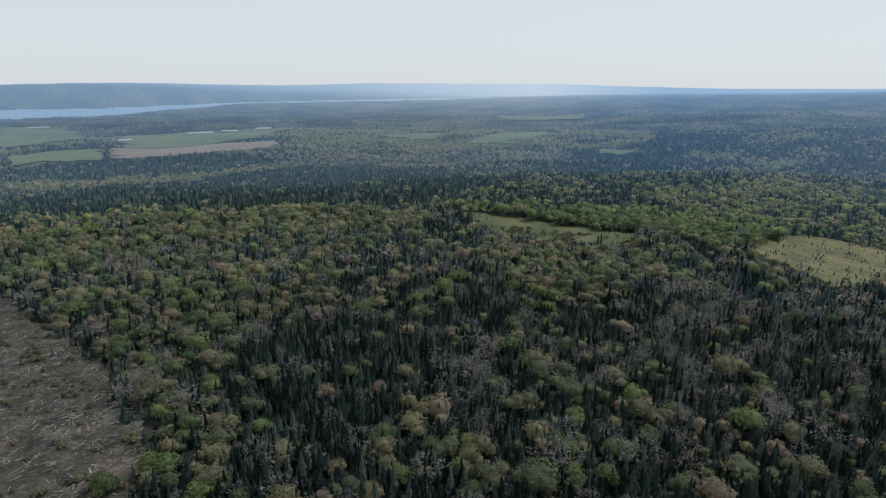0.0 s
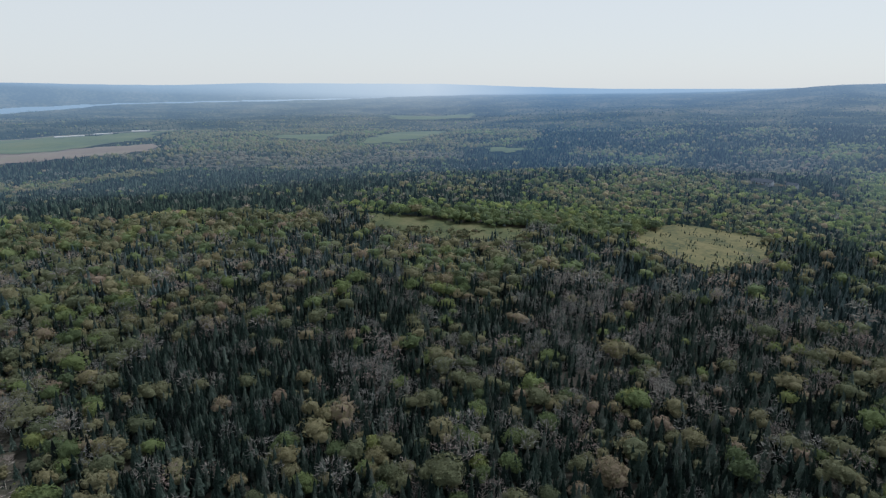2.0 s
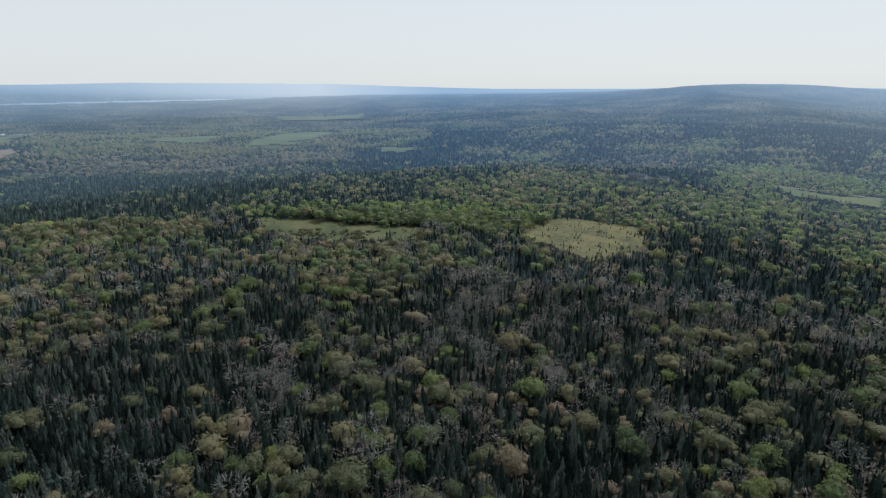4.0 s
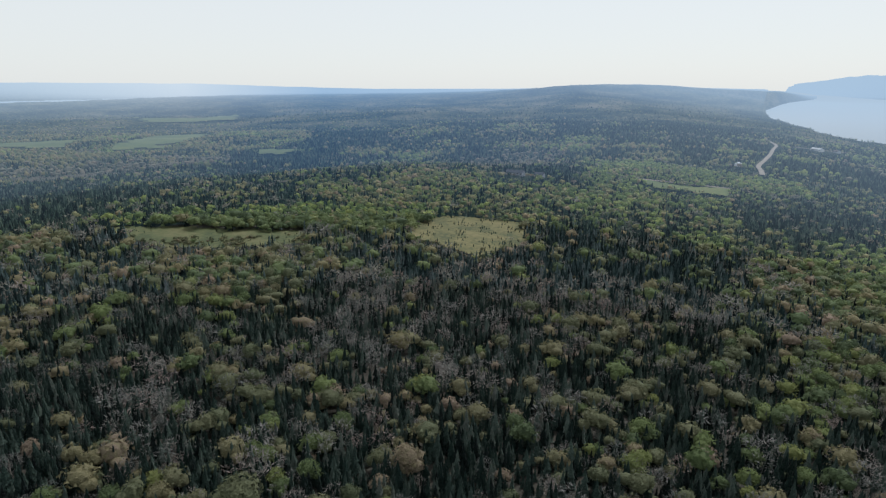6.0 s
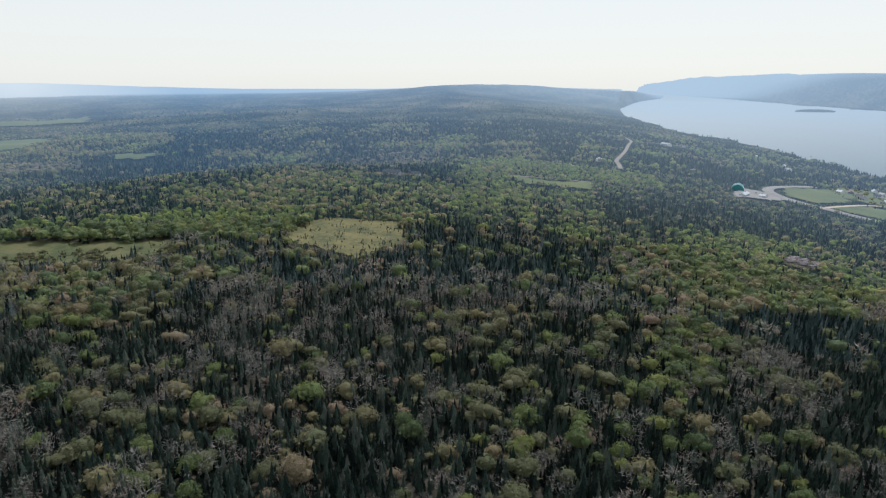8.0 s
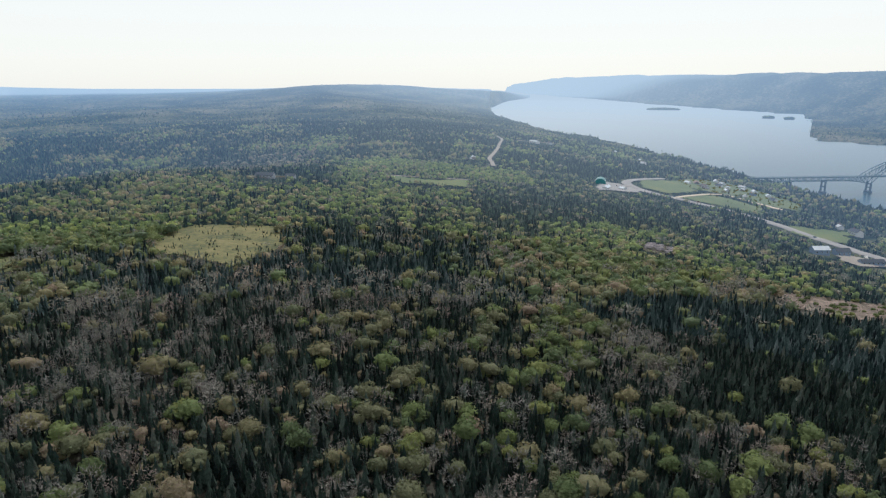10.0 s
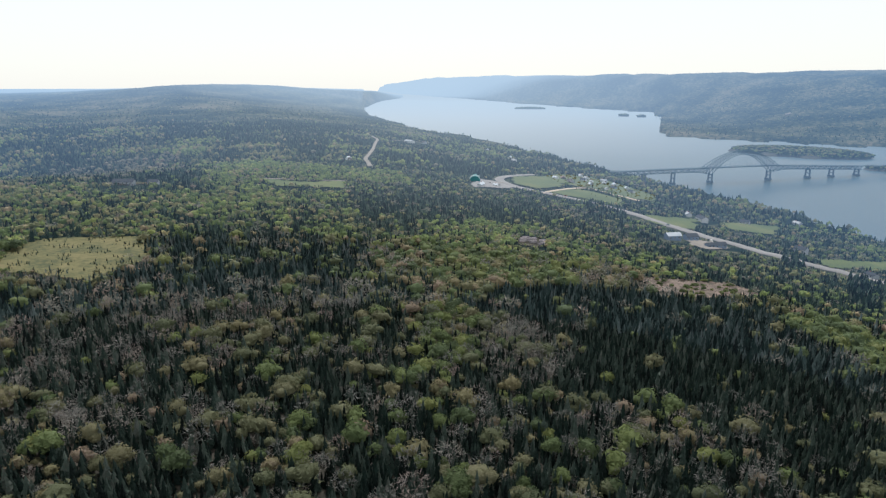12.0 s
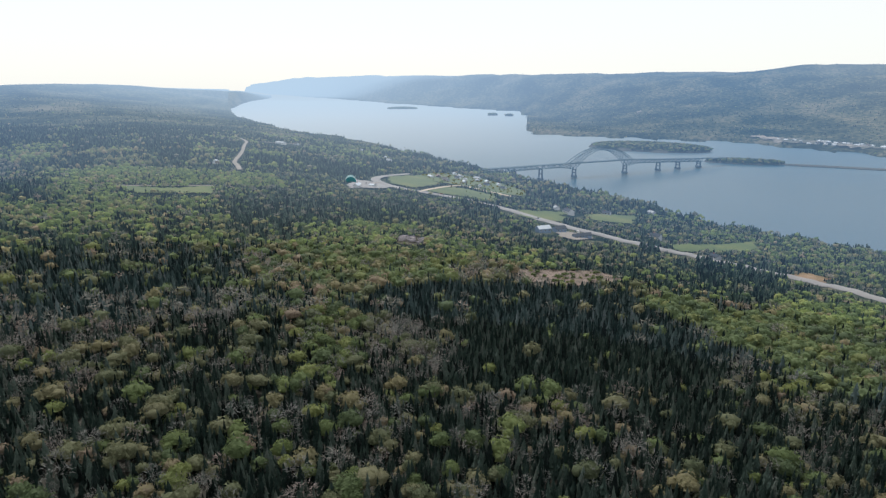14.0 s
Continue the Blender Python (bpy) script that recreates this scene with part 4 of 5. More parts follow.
# single trees: the nearest ones, and those that stand out from the woods
MARKED = {
    2: [(153, 128), (136, 117), (273, 184), (265, 128), (222, 106), (232, 130), (196, 152), (159, 80), (142, 86), (207, 14), (391, -39), (348, -59), (316, -88), (328, -121),
        (389, -118), (312, -61), (208, 8), (222, -94), (-73, 139), (-81, 132), (-57, 129), (72, 200), (57, 157), (228, 112), (216, 100), (260, 135), (270, 122)],
    1: [(90, 145), (168, 104), (200, 23), (189, -19), (-63, 159), (7, 145), (-117, 257), (95, 144), (50, 291), (70, 292), (-56, 190), (173, 204), (58, 135), (263, 140), (245, 113)],
    3: [(184, 43), (207, 208), (163, 173), (265, 150), (217, -9), (208, -65), (-62, 299), (-71, 290), (-18, 230), (51, 336), (-24, 174), (-26, 219), (123, 145), (28, 213)],
    0: [(150, -20), (175, -38), (4, 5), (-5, 3), (2, -6), (-3, -4), (8, 1), (-8, -7), (6, -9), (-2, 9), (11, 8), (-11, 4), (1.6, 1.4), (-1.8, -0.9), (3.9, -2.4), (-4.6, 5.6), (0.4, 4.1), (-6.3, -2.6), (5.2, 2.3)]}
MARKED[1] += [(7, 10), (-9, -1)]
MARKED[2] += [(-6, 8), (10, -5)]
x, y = scatter(118, 300, -46, 119, 3.9)
ok = ~open_ground(x, y)
for spots in MARKED.values():
    for mx, my in spots:
        ok &= np.hypot(x - mx, y - my) > 2.6
x, y = x[ok], y[ok]
kinds = kind_at(x, y, 3.9)
x, y, kinds = x[kinds >= 0], y[kinds >= 0], kinds[kinds >= 0]
first = np.zeros(len(x), bool)
grown = young(x, y) > 0.9
order = np.argsort(np.hypot(x, y))
TREE = {0: ("spruce_tree", "slender dark green spruce tree in the woods"), 1: ("budding_tree", "round hardwood tree with olive spring buds"),
        2: ("leafy_tree", "round hardwood tree in fresh bright green leaf"), 3: ("bare_tree", "grey-brown leafless hardwood tree in the woods")}
for k in range(4):
    near = order[(kinds[order] == k) & grown[order]][:(285, 90, 60, 90)[k]]
    first[near] = True
    models = []
    for tv, tf in SHAPES["one"][KINDS[k]]:
        tree = new(TREE[k][0])
        tagged(tree, TREE[k][1], "tree", TREE[k][0].replace("_", " ") + "s nearest the drone")
        bm = bmesh.new()
        bmesh.ops.create_cone(bm, segments=6, radius1=0.022, radius2=0.006, depth=0.8, matrix=Matrix.Translation((0, 0, 0.38)), cap_ends=True)
        part("trunk", bm, M_BARK, tree)
        crown = new("crown", mesh_of("crown", tv, tf, LEAF_ONE[KINDS[k]], smooth=k in (1, 2)))
        crown.parent = tree
        models.append(tree)
    places = [(mx, my, 1.12 if math.hypot(mx, my) > 20 else 1.0) for mx, my in MARKED[k]] + [(x[o], y[o], 1.0) for o in near]
    for i, (tx, ty, big) in enumerate(places):
        h = max(3.0, rng.normal(*SIZE[k])) if big == 1.0 else SIZE[k][0] * rng.uniform(1.0, 1.25)
        if k == 0:
            h = h * float(stature(tx, ty))
        f = h * rng.uniform(0.75, 1.1) * big * (1.0 if k == 0 else 1.2)
        m = Matrix.Translation((tx, ty, ground_z(tx, ty, -0.2))) @ Matrix.Rotation(rng.uniform(0, 6.28), 4, "Z")
        if i < len(models):
            models[i].matrix_basis = m @ Matrix.Diagonal((f, f, h, 1))
        else:
            t = copy_thing(models[i % len(models)], m)
            t.scale = (f, f, h)
grow("near", x[~first], y[~first], kinds[~first], 0.95, 1.05)
flush("near", "crowding the slopes near the drone")
x, y = scatter(300, 460, -42, 116, 5.0)
ok = ~open_ground(x, y)
for spots in MARKED.values():
    for mx, my in spots:
        ok &= np.hypot(x - mx, y - my) > 2.6
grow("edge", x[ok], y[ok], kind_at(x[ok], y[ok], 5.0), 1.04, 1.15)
flush("edge", "round the meadows", LEAF_EDGE_LIT)
x, y = scatter(460, 1000, -39, 114, 12.0)
ok = ~open_ground(x, y)
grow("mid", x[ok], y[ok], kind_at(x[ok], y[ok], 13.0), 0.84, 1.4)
flush("mid", "covering the slopes beyond the meadows", LEAF_MID_LIT)
x, y = scatter(13, 118, -46, 119, 22)
ok = ~open_ground(x, y)
grow("edge", x[ok], y[ok], kind_at(x[ok], y[ok], 22.0), 1.1, 1.3)
x, y = scatter(13, 170, 119, 314, 22)
ok = ~open_ground(x, y)
grow("edge", x[ok], y[ok], kind_at(x[ok], y[ok], 22.0), 1.1, 1.3)
flush("edge", "below the drone")
x, y = scatter(170, 1000, 119, 314, 200)
ok = ~open_ground(x, y)
grow("mid", x[ok], y[ok], kind_at(x[ok], y[ok], 200.0), 1.5, 2.2)
flush("mid", "behind the drone")
x, y = scatter(1000, NEAR, -38, 113, 52)
ok = ~open_ground(x, y)
grow("far", x[ok], y[ok], kind_at(x[ok], y[ok], 52.0), 1.1, 1.8)
# woods on the far land: sown evenly by bearing and by the logarithm of distance
n = 45000
t, r = np.radians(rng.uniform(-44, 117, n)), np.exp(rng.uniform(math.log(NEAR), math.log(14000), n))
x, y = r * np.sin(t), r * np.cos(t)
ok = ~open_ground(x, y)
x, y, r = x[ok], y[ok], r[ok]
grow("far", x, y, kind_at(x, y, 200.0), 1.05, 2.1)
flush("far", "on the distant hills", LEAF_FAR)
# ---------- the bridge ----------
BX, BY, DX, DY = 1399.0, 158.0, 0.678, -0.735
MID, HALF, SIDE = 169.0, 76.0, 5.2


def on_bridge(s, w, z):
    return (BX + DX * s - DY * w, BY + DY * s + DX * w, z)


def deck_z(s):
    return 32.0 - 0.038 * max(0.0, s - 245) - 0.004 * max(0.0, -s)


def low_chord(s):
    depth = 8.0 + 5.5 * math.exp(-((abs(s - MID) - HALF) / 26) ** 2)
    return deck_z(s) - depth


def arch_low(s):
    return deck_z(s) - 13.5 + 40 * (1 - ((s - MID) / HALF) ** 2)


def arch_top(s):
    return deck_z(s) + 33.5 * max(0.0, 1 - abs((s - MID) / (HALF * 1.26)) ** 1.9)


bridge = tagged(new("bridge"), "long grey-green steel truss bridge with a central arch over the lake", "bridge")
START, END, PANEL = -150.0, 500.0, 7.6
bm = bmesh.new()
s = START
while s < END + 90:
    a, b = (on_bridge(s, 0, deck_z(s) - 0.4), on_bridge(s + 10, 0, deck_z(s + 10) - 0.4))
    beam(bm, a, b, 11.5, 0.9)
    s += 10
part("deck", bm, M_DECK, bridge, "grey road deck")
for w in (-SIDE, SIDE):
    bm = bmesh.new()
    s, k = START, 0
    while s < END - 0.1:
        e = s + PANEL
        inner = MID - HALF < s + 0.5 * PANEL < MID + HALF
        if not inner:
            beam(bm, on_bridge(s, w, deck_z(s) - 1), on_bridge(e, w, deck_z(e) - 1), 0.9)
            beam(bm, on_bridge(s, w, low_chord(s)), on_bridge(e, w, low_chord(e)), 0.9)
            lo, hi = (s, e) if k % 2 else (e, s)
            beam(bm, on_bridge(lo, w, low_chord(lo)), on_bridge(hi, w, deck_z(hi) - 1), 0.8)
            beam(bm, on_bridge(s, w, low_chord(s)), on_bridge(s, w, deck_z(s) - 1), 0.5)
        else:
            beam(bm, on_bridge(s, w, deck_z(s) - 1), on_bridge(e, w, deck_z(e) - 1), 1.0, 1.5)
        s, k = e, k + 1
    part("side_truss", bm, M_STEEL, bridge)
    bm = bmesh.new()
    n = 24
    outer = HALF * 1.26
    for i in range(-3, n + 3):
        s, e = MID - HALF + 2 * HALF * i / n, MID - HALF + 2 * HALF * (i + 1) / n
        if 0 <= i < n:
            beam(bm, on_bridge(s, w, arch_low(s)), on_bridge(e, w, arch_low(e)), 0.9)
            lo, hi = (s, e) if i < n / 2 else (e, s)
            beam(bm, on_bridge(lo, w, arch_low(lo)), on_bridge(hi, w, arch_top(hi)), 0.4)
            beam(bm, on_bridge(s, w, arch_low(s)), on_bridge(s, w, arch_top(s)), 0.4)
        if abs(s - MID) < outer + 1 and abs(e - MID) < outer + 1:
            beam(bm, on_bridge(s, w, arch_top(s)), on_bridge(e, w, arch_top(e)), 1.1)
            if not 0 <= i < n:
                beam(bm, on_bridge(s, w, deck_z(s) - 1), on_bridge(s, w, arch_top(s)), 0.6)
    part("arch_rib", bm, M_STEEL, bridge)
    for i in range(3, 22):
        s = MID - HALF + 2 * HALF * i / 24
        if arch_low(s) > deck_z(s) + 1.5:
            bm = bmesh.new()
            beam(bm, on_bridge(s, w, deck_z(s)), on_bridge(s, w, arch_low(s)), 0.22)
            part("hanger", bm, M_STEEL, bridge)
    bm = bmesh.new()
    s = START
    while s < END + 80:
        beam(bm, on_bridge(s, w * 1.06, deck_z(s) + 1.1), on_bridge(s + 10, w * 1.06, deck_z(s + 10) + 1.1), 0.22)
        beam(bm, on_bridge(s, w * 1.06, deck_z(s)), on_bridge(s, w * 1.06, deck_z(s) + 1.1), 0.18)
        s += 10
    part("railing", bm, M_STEEL, bridge)
bm = bmesh.new()
for i in range(1, 24, 2):
    s = MID - HALF + 2 * HALF * i / 24
    if arch_low(s) > deck_z(s) + 5:
        beam(bm, on_bridge(s, -SIDE, arch_top(s)), on_bridge(s, SIDE, arch_top(s)), 0.5)
        beam(bm, on_bridge(s, -SIDE, arch_top(s)), on_bridge(s + 6, SIDE, arch_top(s + 6)), 0.35)
part("sway_bracing", bm, M_STEEL, bridge)
for s in (-70.0, 0.0, 93.0, 245.0, 353.0, 420.0, 494.0):
    top = low_chord(s)
    pier = tagged(new("pier"), "two-legged concrete pier standing in the water")
    pier.parent = bridge
    bm = bmesh.new()
    beam(bm, on_bridge(s, -SIDE - 2.5, 1.2), on_bridge(s, SIDE + 2.0, 1.2), 6.0, 5.0)
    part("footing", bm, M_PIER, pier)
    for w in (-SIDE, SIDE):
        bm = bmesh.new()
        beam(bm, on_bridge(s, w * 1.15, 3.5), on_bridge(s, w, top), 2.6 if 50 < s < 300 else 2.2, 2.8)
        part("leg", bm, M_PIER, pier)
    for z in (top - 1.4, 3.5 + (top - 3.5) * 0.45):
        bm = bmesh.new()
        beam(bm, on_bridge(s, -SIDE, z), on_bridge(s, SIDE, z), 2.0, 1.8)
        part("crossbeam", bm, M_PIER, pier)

# ---------- islands and the spit that carries the road on ----------
M_ISLE = distance("shore_shingle", [(0.3, (0.045, 0.05, 0.045)), (0.6, (0.085, 0.085, 0.075))])
ISLES = [("island", "low wooded island in the lake", (2230, -105), (-112, -330), 200, 120, 14), ("spit", "low wooded spit of land at the bridge's end", (1862, -335), (-30, -210), 100, 38, 5),
         ("spit", "long bare shingle spit carrying the causeway", (1812, -540), (-55, -210), 230, 14, 3), ("island", "small wooded islet far out in the lake", (5980, 2040), (80, -290), 150, 70, 14),
         ("island", "tiny wooded rock near the far shore", (4700, 900), (80, -290), 38, 20, 7), ("island", "tiny wooded rock near the far shore", (4600, 760), (80, -290), 30, 18, 7)]
for name, label, (cx, cy), (ax, ay), hl, hw, tall in ISLES:
    u = np.array([ax, ay]) / math.hypot(ax, ay)
    v = np.array([u[1], -u[0]])
    gu, gv = np.meshgrid(np.linspace(-1.15, 1.15, 60), np.linspace(-1.2, 1.2, 24))
    x, y = cx + gu * hl * u[0] + gv * hw * v[0], cy + gu * hl * u[1] + gv * hw * v[1]
    edge = 1 - gu ** 2 * (1 + 0.12 * np.sin(gu * 9)) - gv ** 2 * (1 + 0.25 * np.sin(gu * 11 + 1))
    z = np.where(edge > 0, 1.0 + tall * np.sqrt(np.maximum(edge, 0)), -3.0)
    i, j = np.meshgrid(np.arange(23), np.arange(59), indexing="ij")
    f = np.stack([i * 60 + j, i * 60 + j + 1, (i + 1) * 60 + j + 1, (i + 1) * 60 + j], -1).reshape(-1, 4)
    tagged(new(name, mesh_of(name, place(x, y, z).reshape(-1, 3), f, M_ISLE, smooth=True)), label, "island", kind="structure")
    if "bare" in label:
        continue
    n = int(hl * hw / 3)
    au, av = rng.uniform(-1, 1, n), rng.uniform(-1, 1, n)
    ok = au ** 2 + av ** 2 < 0.97
    au, av = au[ok], av[ok]
    x, y = cx + au * hl * u[0] + av * hw * v[0], cy + au * hl * u[1] + av * hw * v[1]
    zz = 1 + tall * np.sqrt(np.maximum(1 - au ** 2 - av ** 2, 0))
    big = 0.8 if hl >= 100 else 1.3
    which = np.array([2] * 13 + [3, 4])[rng.integers(0, 15, len(x))]
    for k in range(3):
        sel = np.nonzero(np.minimum(which, 4) == k + 2)[0]
        tv, tf = SHAPES["far"][KINDS[k]][k]
        h = rng.uniform(7, 12, len(sel)) * big
        q = 1.0 if math.hypot(cx, cy) < NEAR else (NEAR + REACH * (1 - math.exp(-(math.hypot(cx, cy) - NEAR) / REACH))) / math.hypot(cx, cy)
        vv = place(x[sel], y[sel], zz[sel] - 0.5)[:, None] + tv[None] * (h[:, None, None] * np.array([1.4, 1.4, 1]) * q)
        me = mesh_of("island_woods", vv.reshape(-1, 3), (tf[None] + np.arange(len(sel))[:, None, None] * len(tv)).reshape(-1, 3), LEAF_FAR[KINDS[k]], np.repeat(rng.random(len(sel)), len(tv)))
        tagged(new("island_woods", me), WORDS[k] + " trees covering the " + label.split(" in ")[0].split(" at ")[0].split(" near ")[0].split(" far ")[0], "woods", kind="stuff")


# ---------- houses, sheds and the round-roofed hall ----------
def house(name, label, category, x, y, turn, length, width, wall, paint, roof, chimney=True):
    h = tagged(new(name), label, category)
    at = place(np.float64(x), np.float64(y), np.float64(ground_z(x, y, 0.6)))
    h.matrix_basis = pose(*at, 0, 0, turn)
    a, b, rise = length / 2, width / 2, width * 0.30
    bm = bmesh.new()
    box(bm, -a, -b, -2.0, a, b, wall)
    for sx in (-a, a):
        v = [bm.verts.new(c) for c in ((sx, -b, wall), (sx, b, wall), (sx, 0, wall + rise))]
        bm.faces.new(v)
    part("wall", bm, WALLS[paint], h)
    bm = bmesh.new()
    t, o = 0.25, 0.5
    for sg in (-1, 1):
        lo, hi = wall - o * rise / b, wall + rise
        p = [(-a - o, sg * (b + o), lo), (a + o, sg * (b + o), lo), (a + o, 0, hi), (-a - o, 0, hi)]
        vs = [bm.verts.new(c) for c in p] + [bm.verts.new((c[0], c[1], c[2] + t)) for c in p]
        for f in ((0, 1, 2, 3), (7, 6, 5, 4), (0, 4, 5, 1), (1, 5, 6, 2), (2, 6, 7, 3), (3, 7, 4, 0)):
            bm.faces.new([vs[i] for i in f])
    rf = part("roof", bm, ROOFS[roof], h)
    if chimney:
        bm = bmesh.new()
        box(bm, a * 0.4, -0.5, wall + rise * 0.5, a * 0.4 + 0.8, 0.4, wall + rise + 1.1)
        part("chimney", bm, WALLS[4], rf)
    for sg in (-1, 1):
        n = max(2, int(length / 4))
        for i in range(n):
            cx = -a + length * (i + 0.5) / n
            if i == n // 2 and sg < 0:
                bm = bmesh.new()
                box(bm, cx - 0.5, sg * b - 0.05, 0.1, cx + 0.5, sg * b + 0.05, 2.2)
                part("door", bm, WALLS[2], h)
                continue
            bm = bmesh.new()
            box(bm, cx - 0.75, sg * b - 0.07, wall * 0.36, cx + 0.75, sg * b + 0.07, wall * 0.36 + 1.3)
            wd = part("window", bm, WALLS[0], h)
            bm = bmesh.new()
            box(bm, cx - 0.62, sg * b - 0.09, wall * 0.36 + 0.12, cx + 0.62, sg * b + 0.09, wall * 0.36 + 1.18)
            part("pane", bm, M_PANE, wd)
    return h


PAINT = ("white", "grey", "brown", "blue-grey", "red")
ROOFING = ("dark shingle", "brown shingle", "pale metal", "rust-red", "grey metal")
for h in HOUSES:
    h = (*h[:3], h[3] * 0.86, h[4] * 0.86, h[5] * 0.86, *h[6:])
    house("house", "small %s wooden house with a %s roof among trees" % (PAINT[h[6]], ROOFING[h[7]]), "house", *h)
for h in SHEDS:
    house("shed", "long %s shed with a %s roof in a yard" % (PAINT[h[6]], ROOFING[h[7]]), "shed", *h, chimney=False)

hall = tagged(new("arched_hall"), "round-roofed teal metal hall with an open pale front", "hall")
hall.matrix_basis = pose(*HALL, ground_z(*HALL, 0.6), 0, 0, 23)
bm = bmesh.new()
R, L = 8.5, 11.0
ring = [[bm.verts.new((sx * L, R * math.cos(a) * q, R * 1.02 * math.sin(a) * q - 0.5)) for a in [math.pi * k / 20 for k in range(21)]] for sx, q in ((-1, 1), (1, 1), (1, 0.97), (-1, 0.97))]
for r0, r1 in zip(ring, ring[1:] + ring[:1]):
    for k in range(20):
        bm.faces.new((r0[k], r1[k], r1[k + 1], r0[k + 1]))
part("roof", bm, M_TEAL, hall)
for sx, material, label in ((-1, M_TEAL, "teal end wall"), (0.9, M_TEAL, "recessed front wall")):
    bm = bmesh.new()
    v = [bm.verts.new((sx * L, R * 0.96 * math.cos(math.pi * k / 20), R * 0.98 * math.sin(math.pi * k / 20) - 0.5)) for k in range(21)]
    bm.faces.new(v)
    part("end_wall", bm, material, hall, label)
for k in range(1, 6):
    bm = bmesh.new()
    xk = -L + 2 * L * k / 6
    for i in range(20):
        a0, a1 = math.pi * i / 20, math.pi * (i + 1) / 20
        beam(bm, (xk, R * 1.01 * math.cos(a0), R * 1.03 * math.sin(a0) - 0.5), (xk, R * 1.01 * math.cos(a1), R * 1.03 * math.sin(a1) - 0.5), 0.25, 0.2)
    part("rib", bm, WALLS[0], hall)
bm = bmesh.new()
box(bm, -L - 0.1, -3.5, -0.5, -L + 0.1, 3.5, 5.5)
part("door", bm, M_TEAL, hall, "tall teal sliding door")


# ---------- vehicles ----------
def vehicle(name, label, x, y, turn, long, high, paint):
    c = tagged(new(name), label, name)
    c.matrix_basis = pose(x, y, ground_z(x, y, 2.0 + 0.0012 * math.hypot(x, y) - 0.9), 0, 0, turn)
    bm = bmesh.new()
    box(bm, -long / 2, -0.95, 0.35, long / 2, 0.95, 0.95 if high < 2 else 1.1)
    bmesh.ops.bevel(bm, geom=bm.edges[:], offset=0.12, segments=1, affect="EDGES")
    part("body", bm, paint, c)
    bm = bmesh.new()
    v = box(bm, -long * 0.3, -0.85, 0.9, long * 0.22, 0.85, high)
    for q in v[4:]:
        q.co.x *= 0.8
    part("cabin", bm, M_PANE if high < 2 else paint, c)
    for sx in (-0.32, 0.32):
        for sy in (-0.9, 0.9):
            bm = bmesh.new()
            bmesh.ops.create_cone(bm, segments=10, radius1=0.36, radius2=0.36, depth=0.24, cap_ends=True, matrix=pose(sx * long, sy, 0.36, 90, 0, 0))
            part("wheel", bm, M_RUBBER, c)


vehicle("car", "white car on the highway", 857, 190, 60, 4.6, 1.5, WALLS[0])
vehicle("car", "dark blue car on the highway", 790, 90, 50, 4.4, 1.45, WALLS[3])
vehicle("van", "white van parked in the roadside yard", 712, 36, 30, 5.6, 2.3, WALLS[0])
vehicle("truck", "red pickup truck on the highway", 871, 240, 85, 5.6, 1.9, WALLS[4])
vehicle("car", "grey car parked by the round-roofed hall", 862, 352, 20, 4.5, 1.5, WALLS[1])

# ---------- slash and logs on the cut ground ----------
def sticks(name, label, poly, count, long, thick):
    bm = bmesh.new()
    xs, ys = [p[0] for p in poly], [p[1] for p in poly]
    done = 0
    while done < count:
        x, y = rng.uniform(min(xs), max(xs)), rng.uniform(min(ys), max(ys))
        if not inside(poly, np.array([x]), np.array([y]))[0]:
            continue
        a, n = rng.uniform(0, 6.28) if rng.random() < 0.5 else rng.normal(0.9, 0.5), rng.uniform(0.2, 1.0) ** 1.6 * long
        z = ground_z(x, y, 0.3 + 0.0005 * math.hypot(x, y) + thick / 2)
        beam(bm, (x, y, z), (x + n * math.cos(a), y + n * math.sin(a), z + rng.uniform(0, 0.09) * n), thick * rng.uniform(0.5, 1.1))
        done += 1
    tagged(part(name, bm, M_DEAD), label, "slash", kind="stuff")


sticks("slash", "bleached grey branches and logs strewn over cut ground", FIELDS["cutover"][2], 5000, 3.6, 0.22)
sticks("slash", "brown branches strewn over the cut strip", FIELDS["cutover_strip"][2], 260, 4.0, 0.18)
for k in range(9):
    pile = tagged(new("log_pile"), "heap of cut pinkish grey logs in a clearing", "log pile", "log piles in the clearing")
    px, py = 499 + (k % 3) * 8.0 + rng.uniform(-1.5, 1.5), 156 + (k // 3) * 8.0 + (k % 3) * 2.5 + rng.uniform(-1.5, 1.5)
    pile.matrix_basis = pose(px, py, ground_z(px, py, 1.1), 0, 0, 118 + rng.uniform(-14, 14))
    for row in range(3):
        for i in range(7 - 2 * row):
            bm = bmesh.new()
            bmesh.ops.create_cone(bm, segments=7, radius1=0.36, radius2=0.28, depth=6.0 + rng.uniform(-1.2, 1.2), cap_ends=True,
                                  matrix=pose(rng.uniform(-0.5, 0.5), (i - 3 + row) * 0.72, 0.34 + row * 0.56, 0, 90, rng.uniform(-4, 4)))
            part("log", bm, M_LOG, pile)


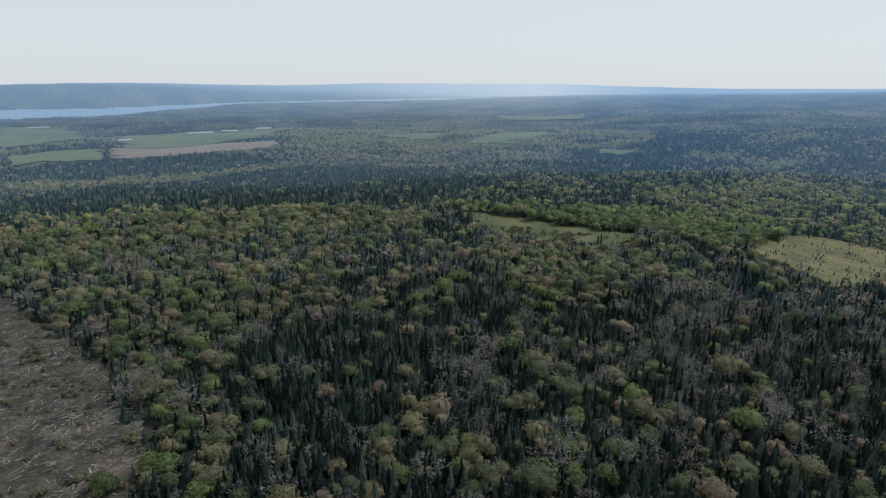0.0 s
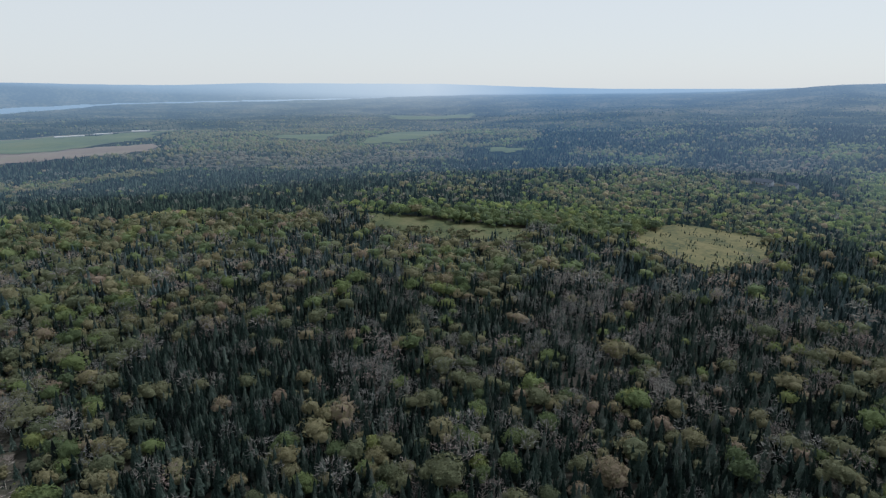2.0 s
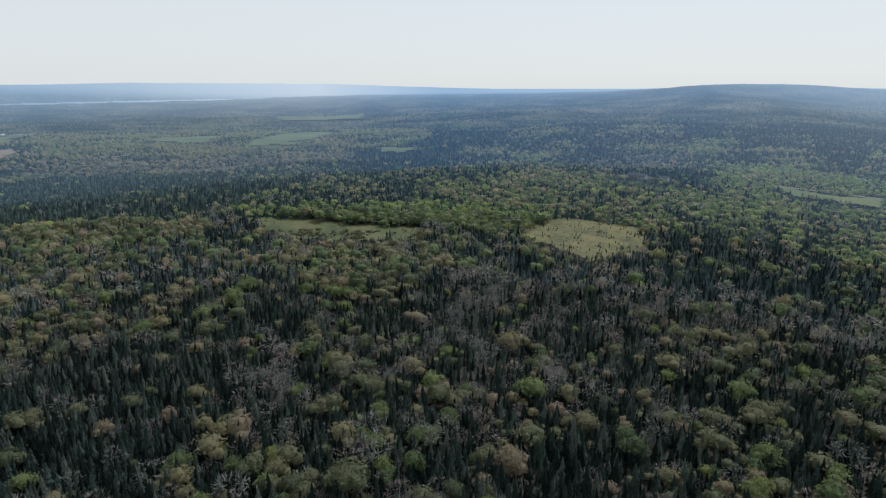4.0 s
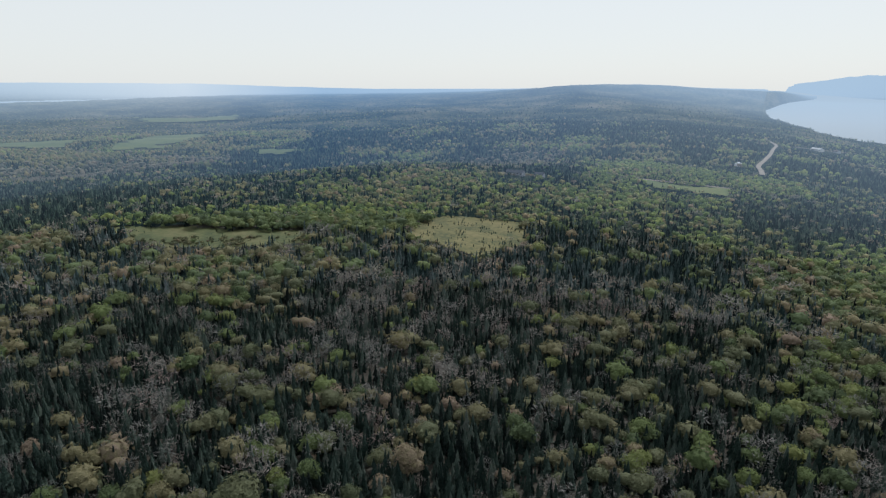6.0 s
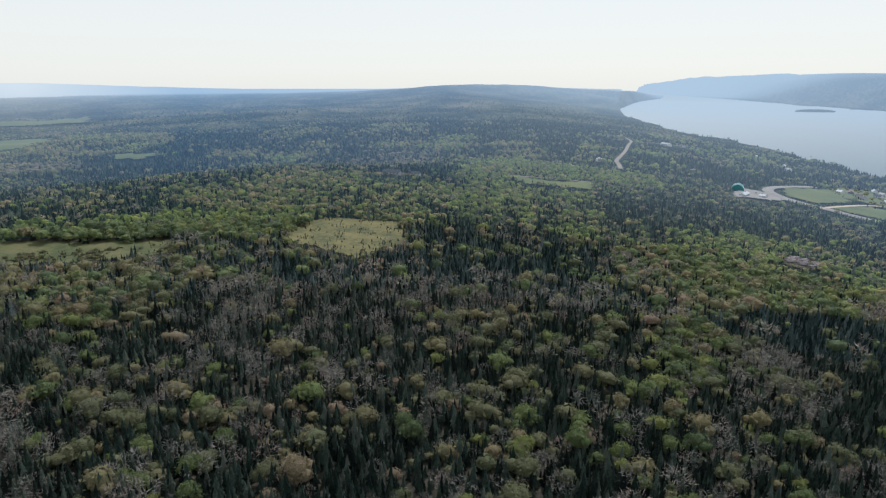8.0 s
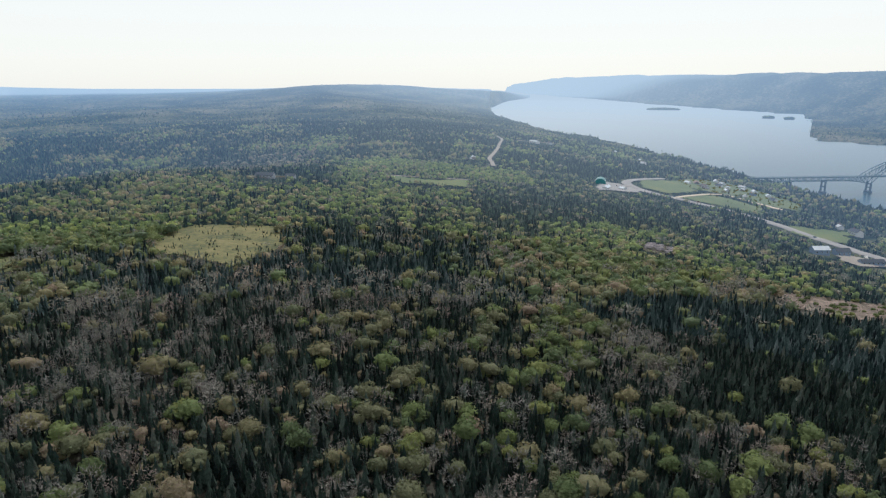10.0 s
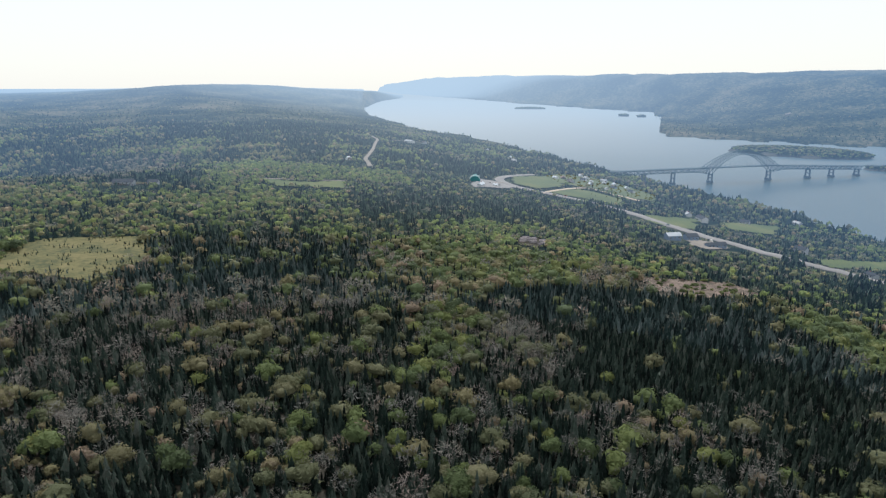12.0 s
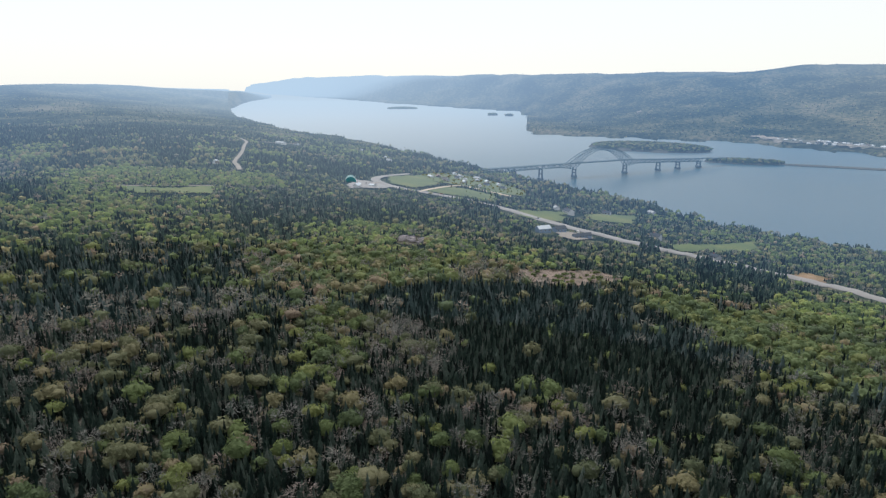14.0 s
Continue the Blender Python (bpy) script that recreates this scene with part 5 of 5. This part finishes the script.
# ---------- shrubs on the meadows and the cut ground ----------
def shrubs(name, label, poly, count, kind, low, high, clump):
    xs, ys = [p[0] for p in poly], [p[1] for p in poly]
    x, y = rng.uniform(min(xs), max(xs), count * 25), rng.uniform(min(ys), max(ys), count * 25)
    ok = inside(poly, x, y) & (wave(x, y, clump, 0.6) + rng.normal(0, 0.35, len(x)) > 0.45)
    x, y = x[ok][:count], y[ok][:count]
    tv, tf = SHAPES["edge" if count > 300 else "near"][KINDS[kind]][1]
    h = rng.uniform(low, high, len(x))
    base = np.stack([x, y, height(x, y) + 0.3], -1)
    v = base[:, None] + (tv[None] - np.array([0, 0, 0.2 if kind else 0])) * (h[:, None, None] * np.array([1.15, 1.15, 1]))
    me = mesh_of(name, v.reshape(-1, 3), (tf[None] + np.arange(len(x))[:, None, None] * len(tv)).reshape(-1, 3), LEAF[KINDS[kind]], np.repeat(rng.random(len(x)), len(tv)))
    tagged(new(name, me), label, "shrubs", kind="stuff")


shrubs("shrubs", "small dark spruce shrubs scattered over the meadow", FIELDS["meadow"][2], 260, 0, 0.8, 2.2, 24)
shrubs("shrubs", "small dark shrubs along the narrow clearing", FIELDS["meadow_strip"][2], 150, 0, 0.8, 1.9, 60)
shrubs("shrubs", "olive bushes and saplings growing over the narrow clearing", [(18, 446), (45, 426), (75, 412), (110, 403), (130, 398), (124, 380), (96, 386), (67, 396), (42, 410), (26, 430)], 130, 1, 1.6, 3.4, 40)
shrubs("shrubs", "olive bushes sprouting among the slash", FIELDS["cutover"][2], 700, 1, 1.2, 3.4, 15)
shrubs("shrubs", "grey bare bushes among the slash", FIELDS["cutover"][2], 700, 3, 1.2, 3.8, 17)
shrubs("shrubs", "young green trees on the cut strip", FIELDS["cutover_strip"][2], 60, 2, 2.0, 4.5, 18)
shrubs("shrubs", "olive bushes and small trees between the village houses", FIELDS["village_ground"][2], 190, 1, 2.5, 5.5, 23)
shrubs("shrubs", "small dark spruces between the village houses", FIELDS["village_ground"][2], 60, 0, 3.0, 6.0, 29)
shrubs("shrubs", "dark low brush over the cut ground", FIELDS["cutover"][2], 450, 0, 0.6, 1.6, 11)
shrubs("shrubs", "dark bushes and young trees on the lawns", FIELDS["village_green"][2], 10, 0, 3.0, 6.0, 60)


# ---------- rows of wrapped hay bales on the far fields ----------
for bx, by, turn, count in ((-1560, 2480, 30, 12), (-860, 1720, 40, 8), (-775, 2060, 42, 14), (-725, 2190, 40, 10), (-650, 2330, 38, 10)):
    row = tagged(new("bale_row"), "long row of white wrapped hay bales on a green field", "hay bales", "bale rows on the farm fields")
    bz = ground_z(bx, by, 0.5 + 0.0012 * math.hypot(bx, by))
    row.matrix_basis = pose(*place(np.float64(bx), np.float64(by), np.float64(bz)), 0, 0, turn)
    for i in range(count):
        bm = bmesh.new()
        bmesh.ops.create_cone(bm, segments=10, radius1=2.2, radius2=2.2, depth=5.6, cap_ends=True, matrix=pose((i - count / 2) * 6.0, 0, 1.8, 0, 90, 0))
        part("bale", bm, WALLS[0], row)


# ---------- a motorboat on the lake ----------
boat = tagged(new("motorboat"), "small white motorboat under way on the lake", "boat")
boat.matrix_basis = pose(*place(np.float64(2040), np.float64(690), np.float64(0.1)), 0, 0, 40)
bm = bmesh.new()
v = box(bm, -5.5, -1.5, -0.3, 5.5, 1.5, 1.2)
for i in (1, 2, 5, 6):
    v[i].co.y *= 0.15
part("hull", bm, WALLS[0], boat)
bm = bmesh.new()
box(bm, -2.5, -1.1, 1.2, 1.2, 1.1, 2.6)
part("cabin", bm, WALLS[0], boat)
bm = bmesh.new()
box(bm, -2.6, -1.15, 1.6, 1.3, 1.15, 2.2)
part("window_band", bm, M_PANE, boat, "dark cabin windows")
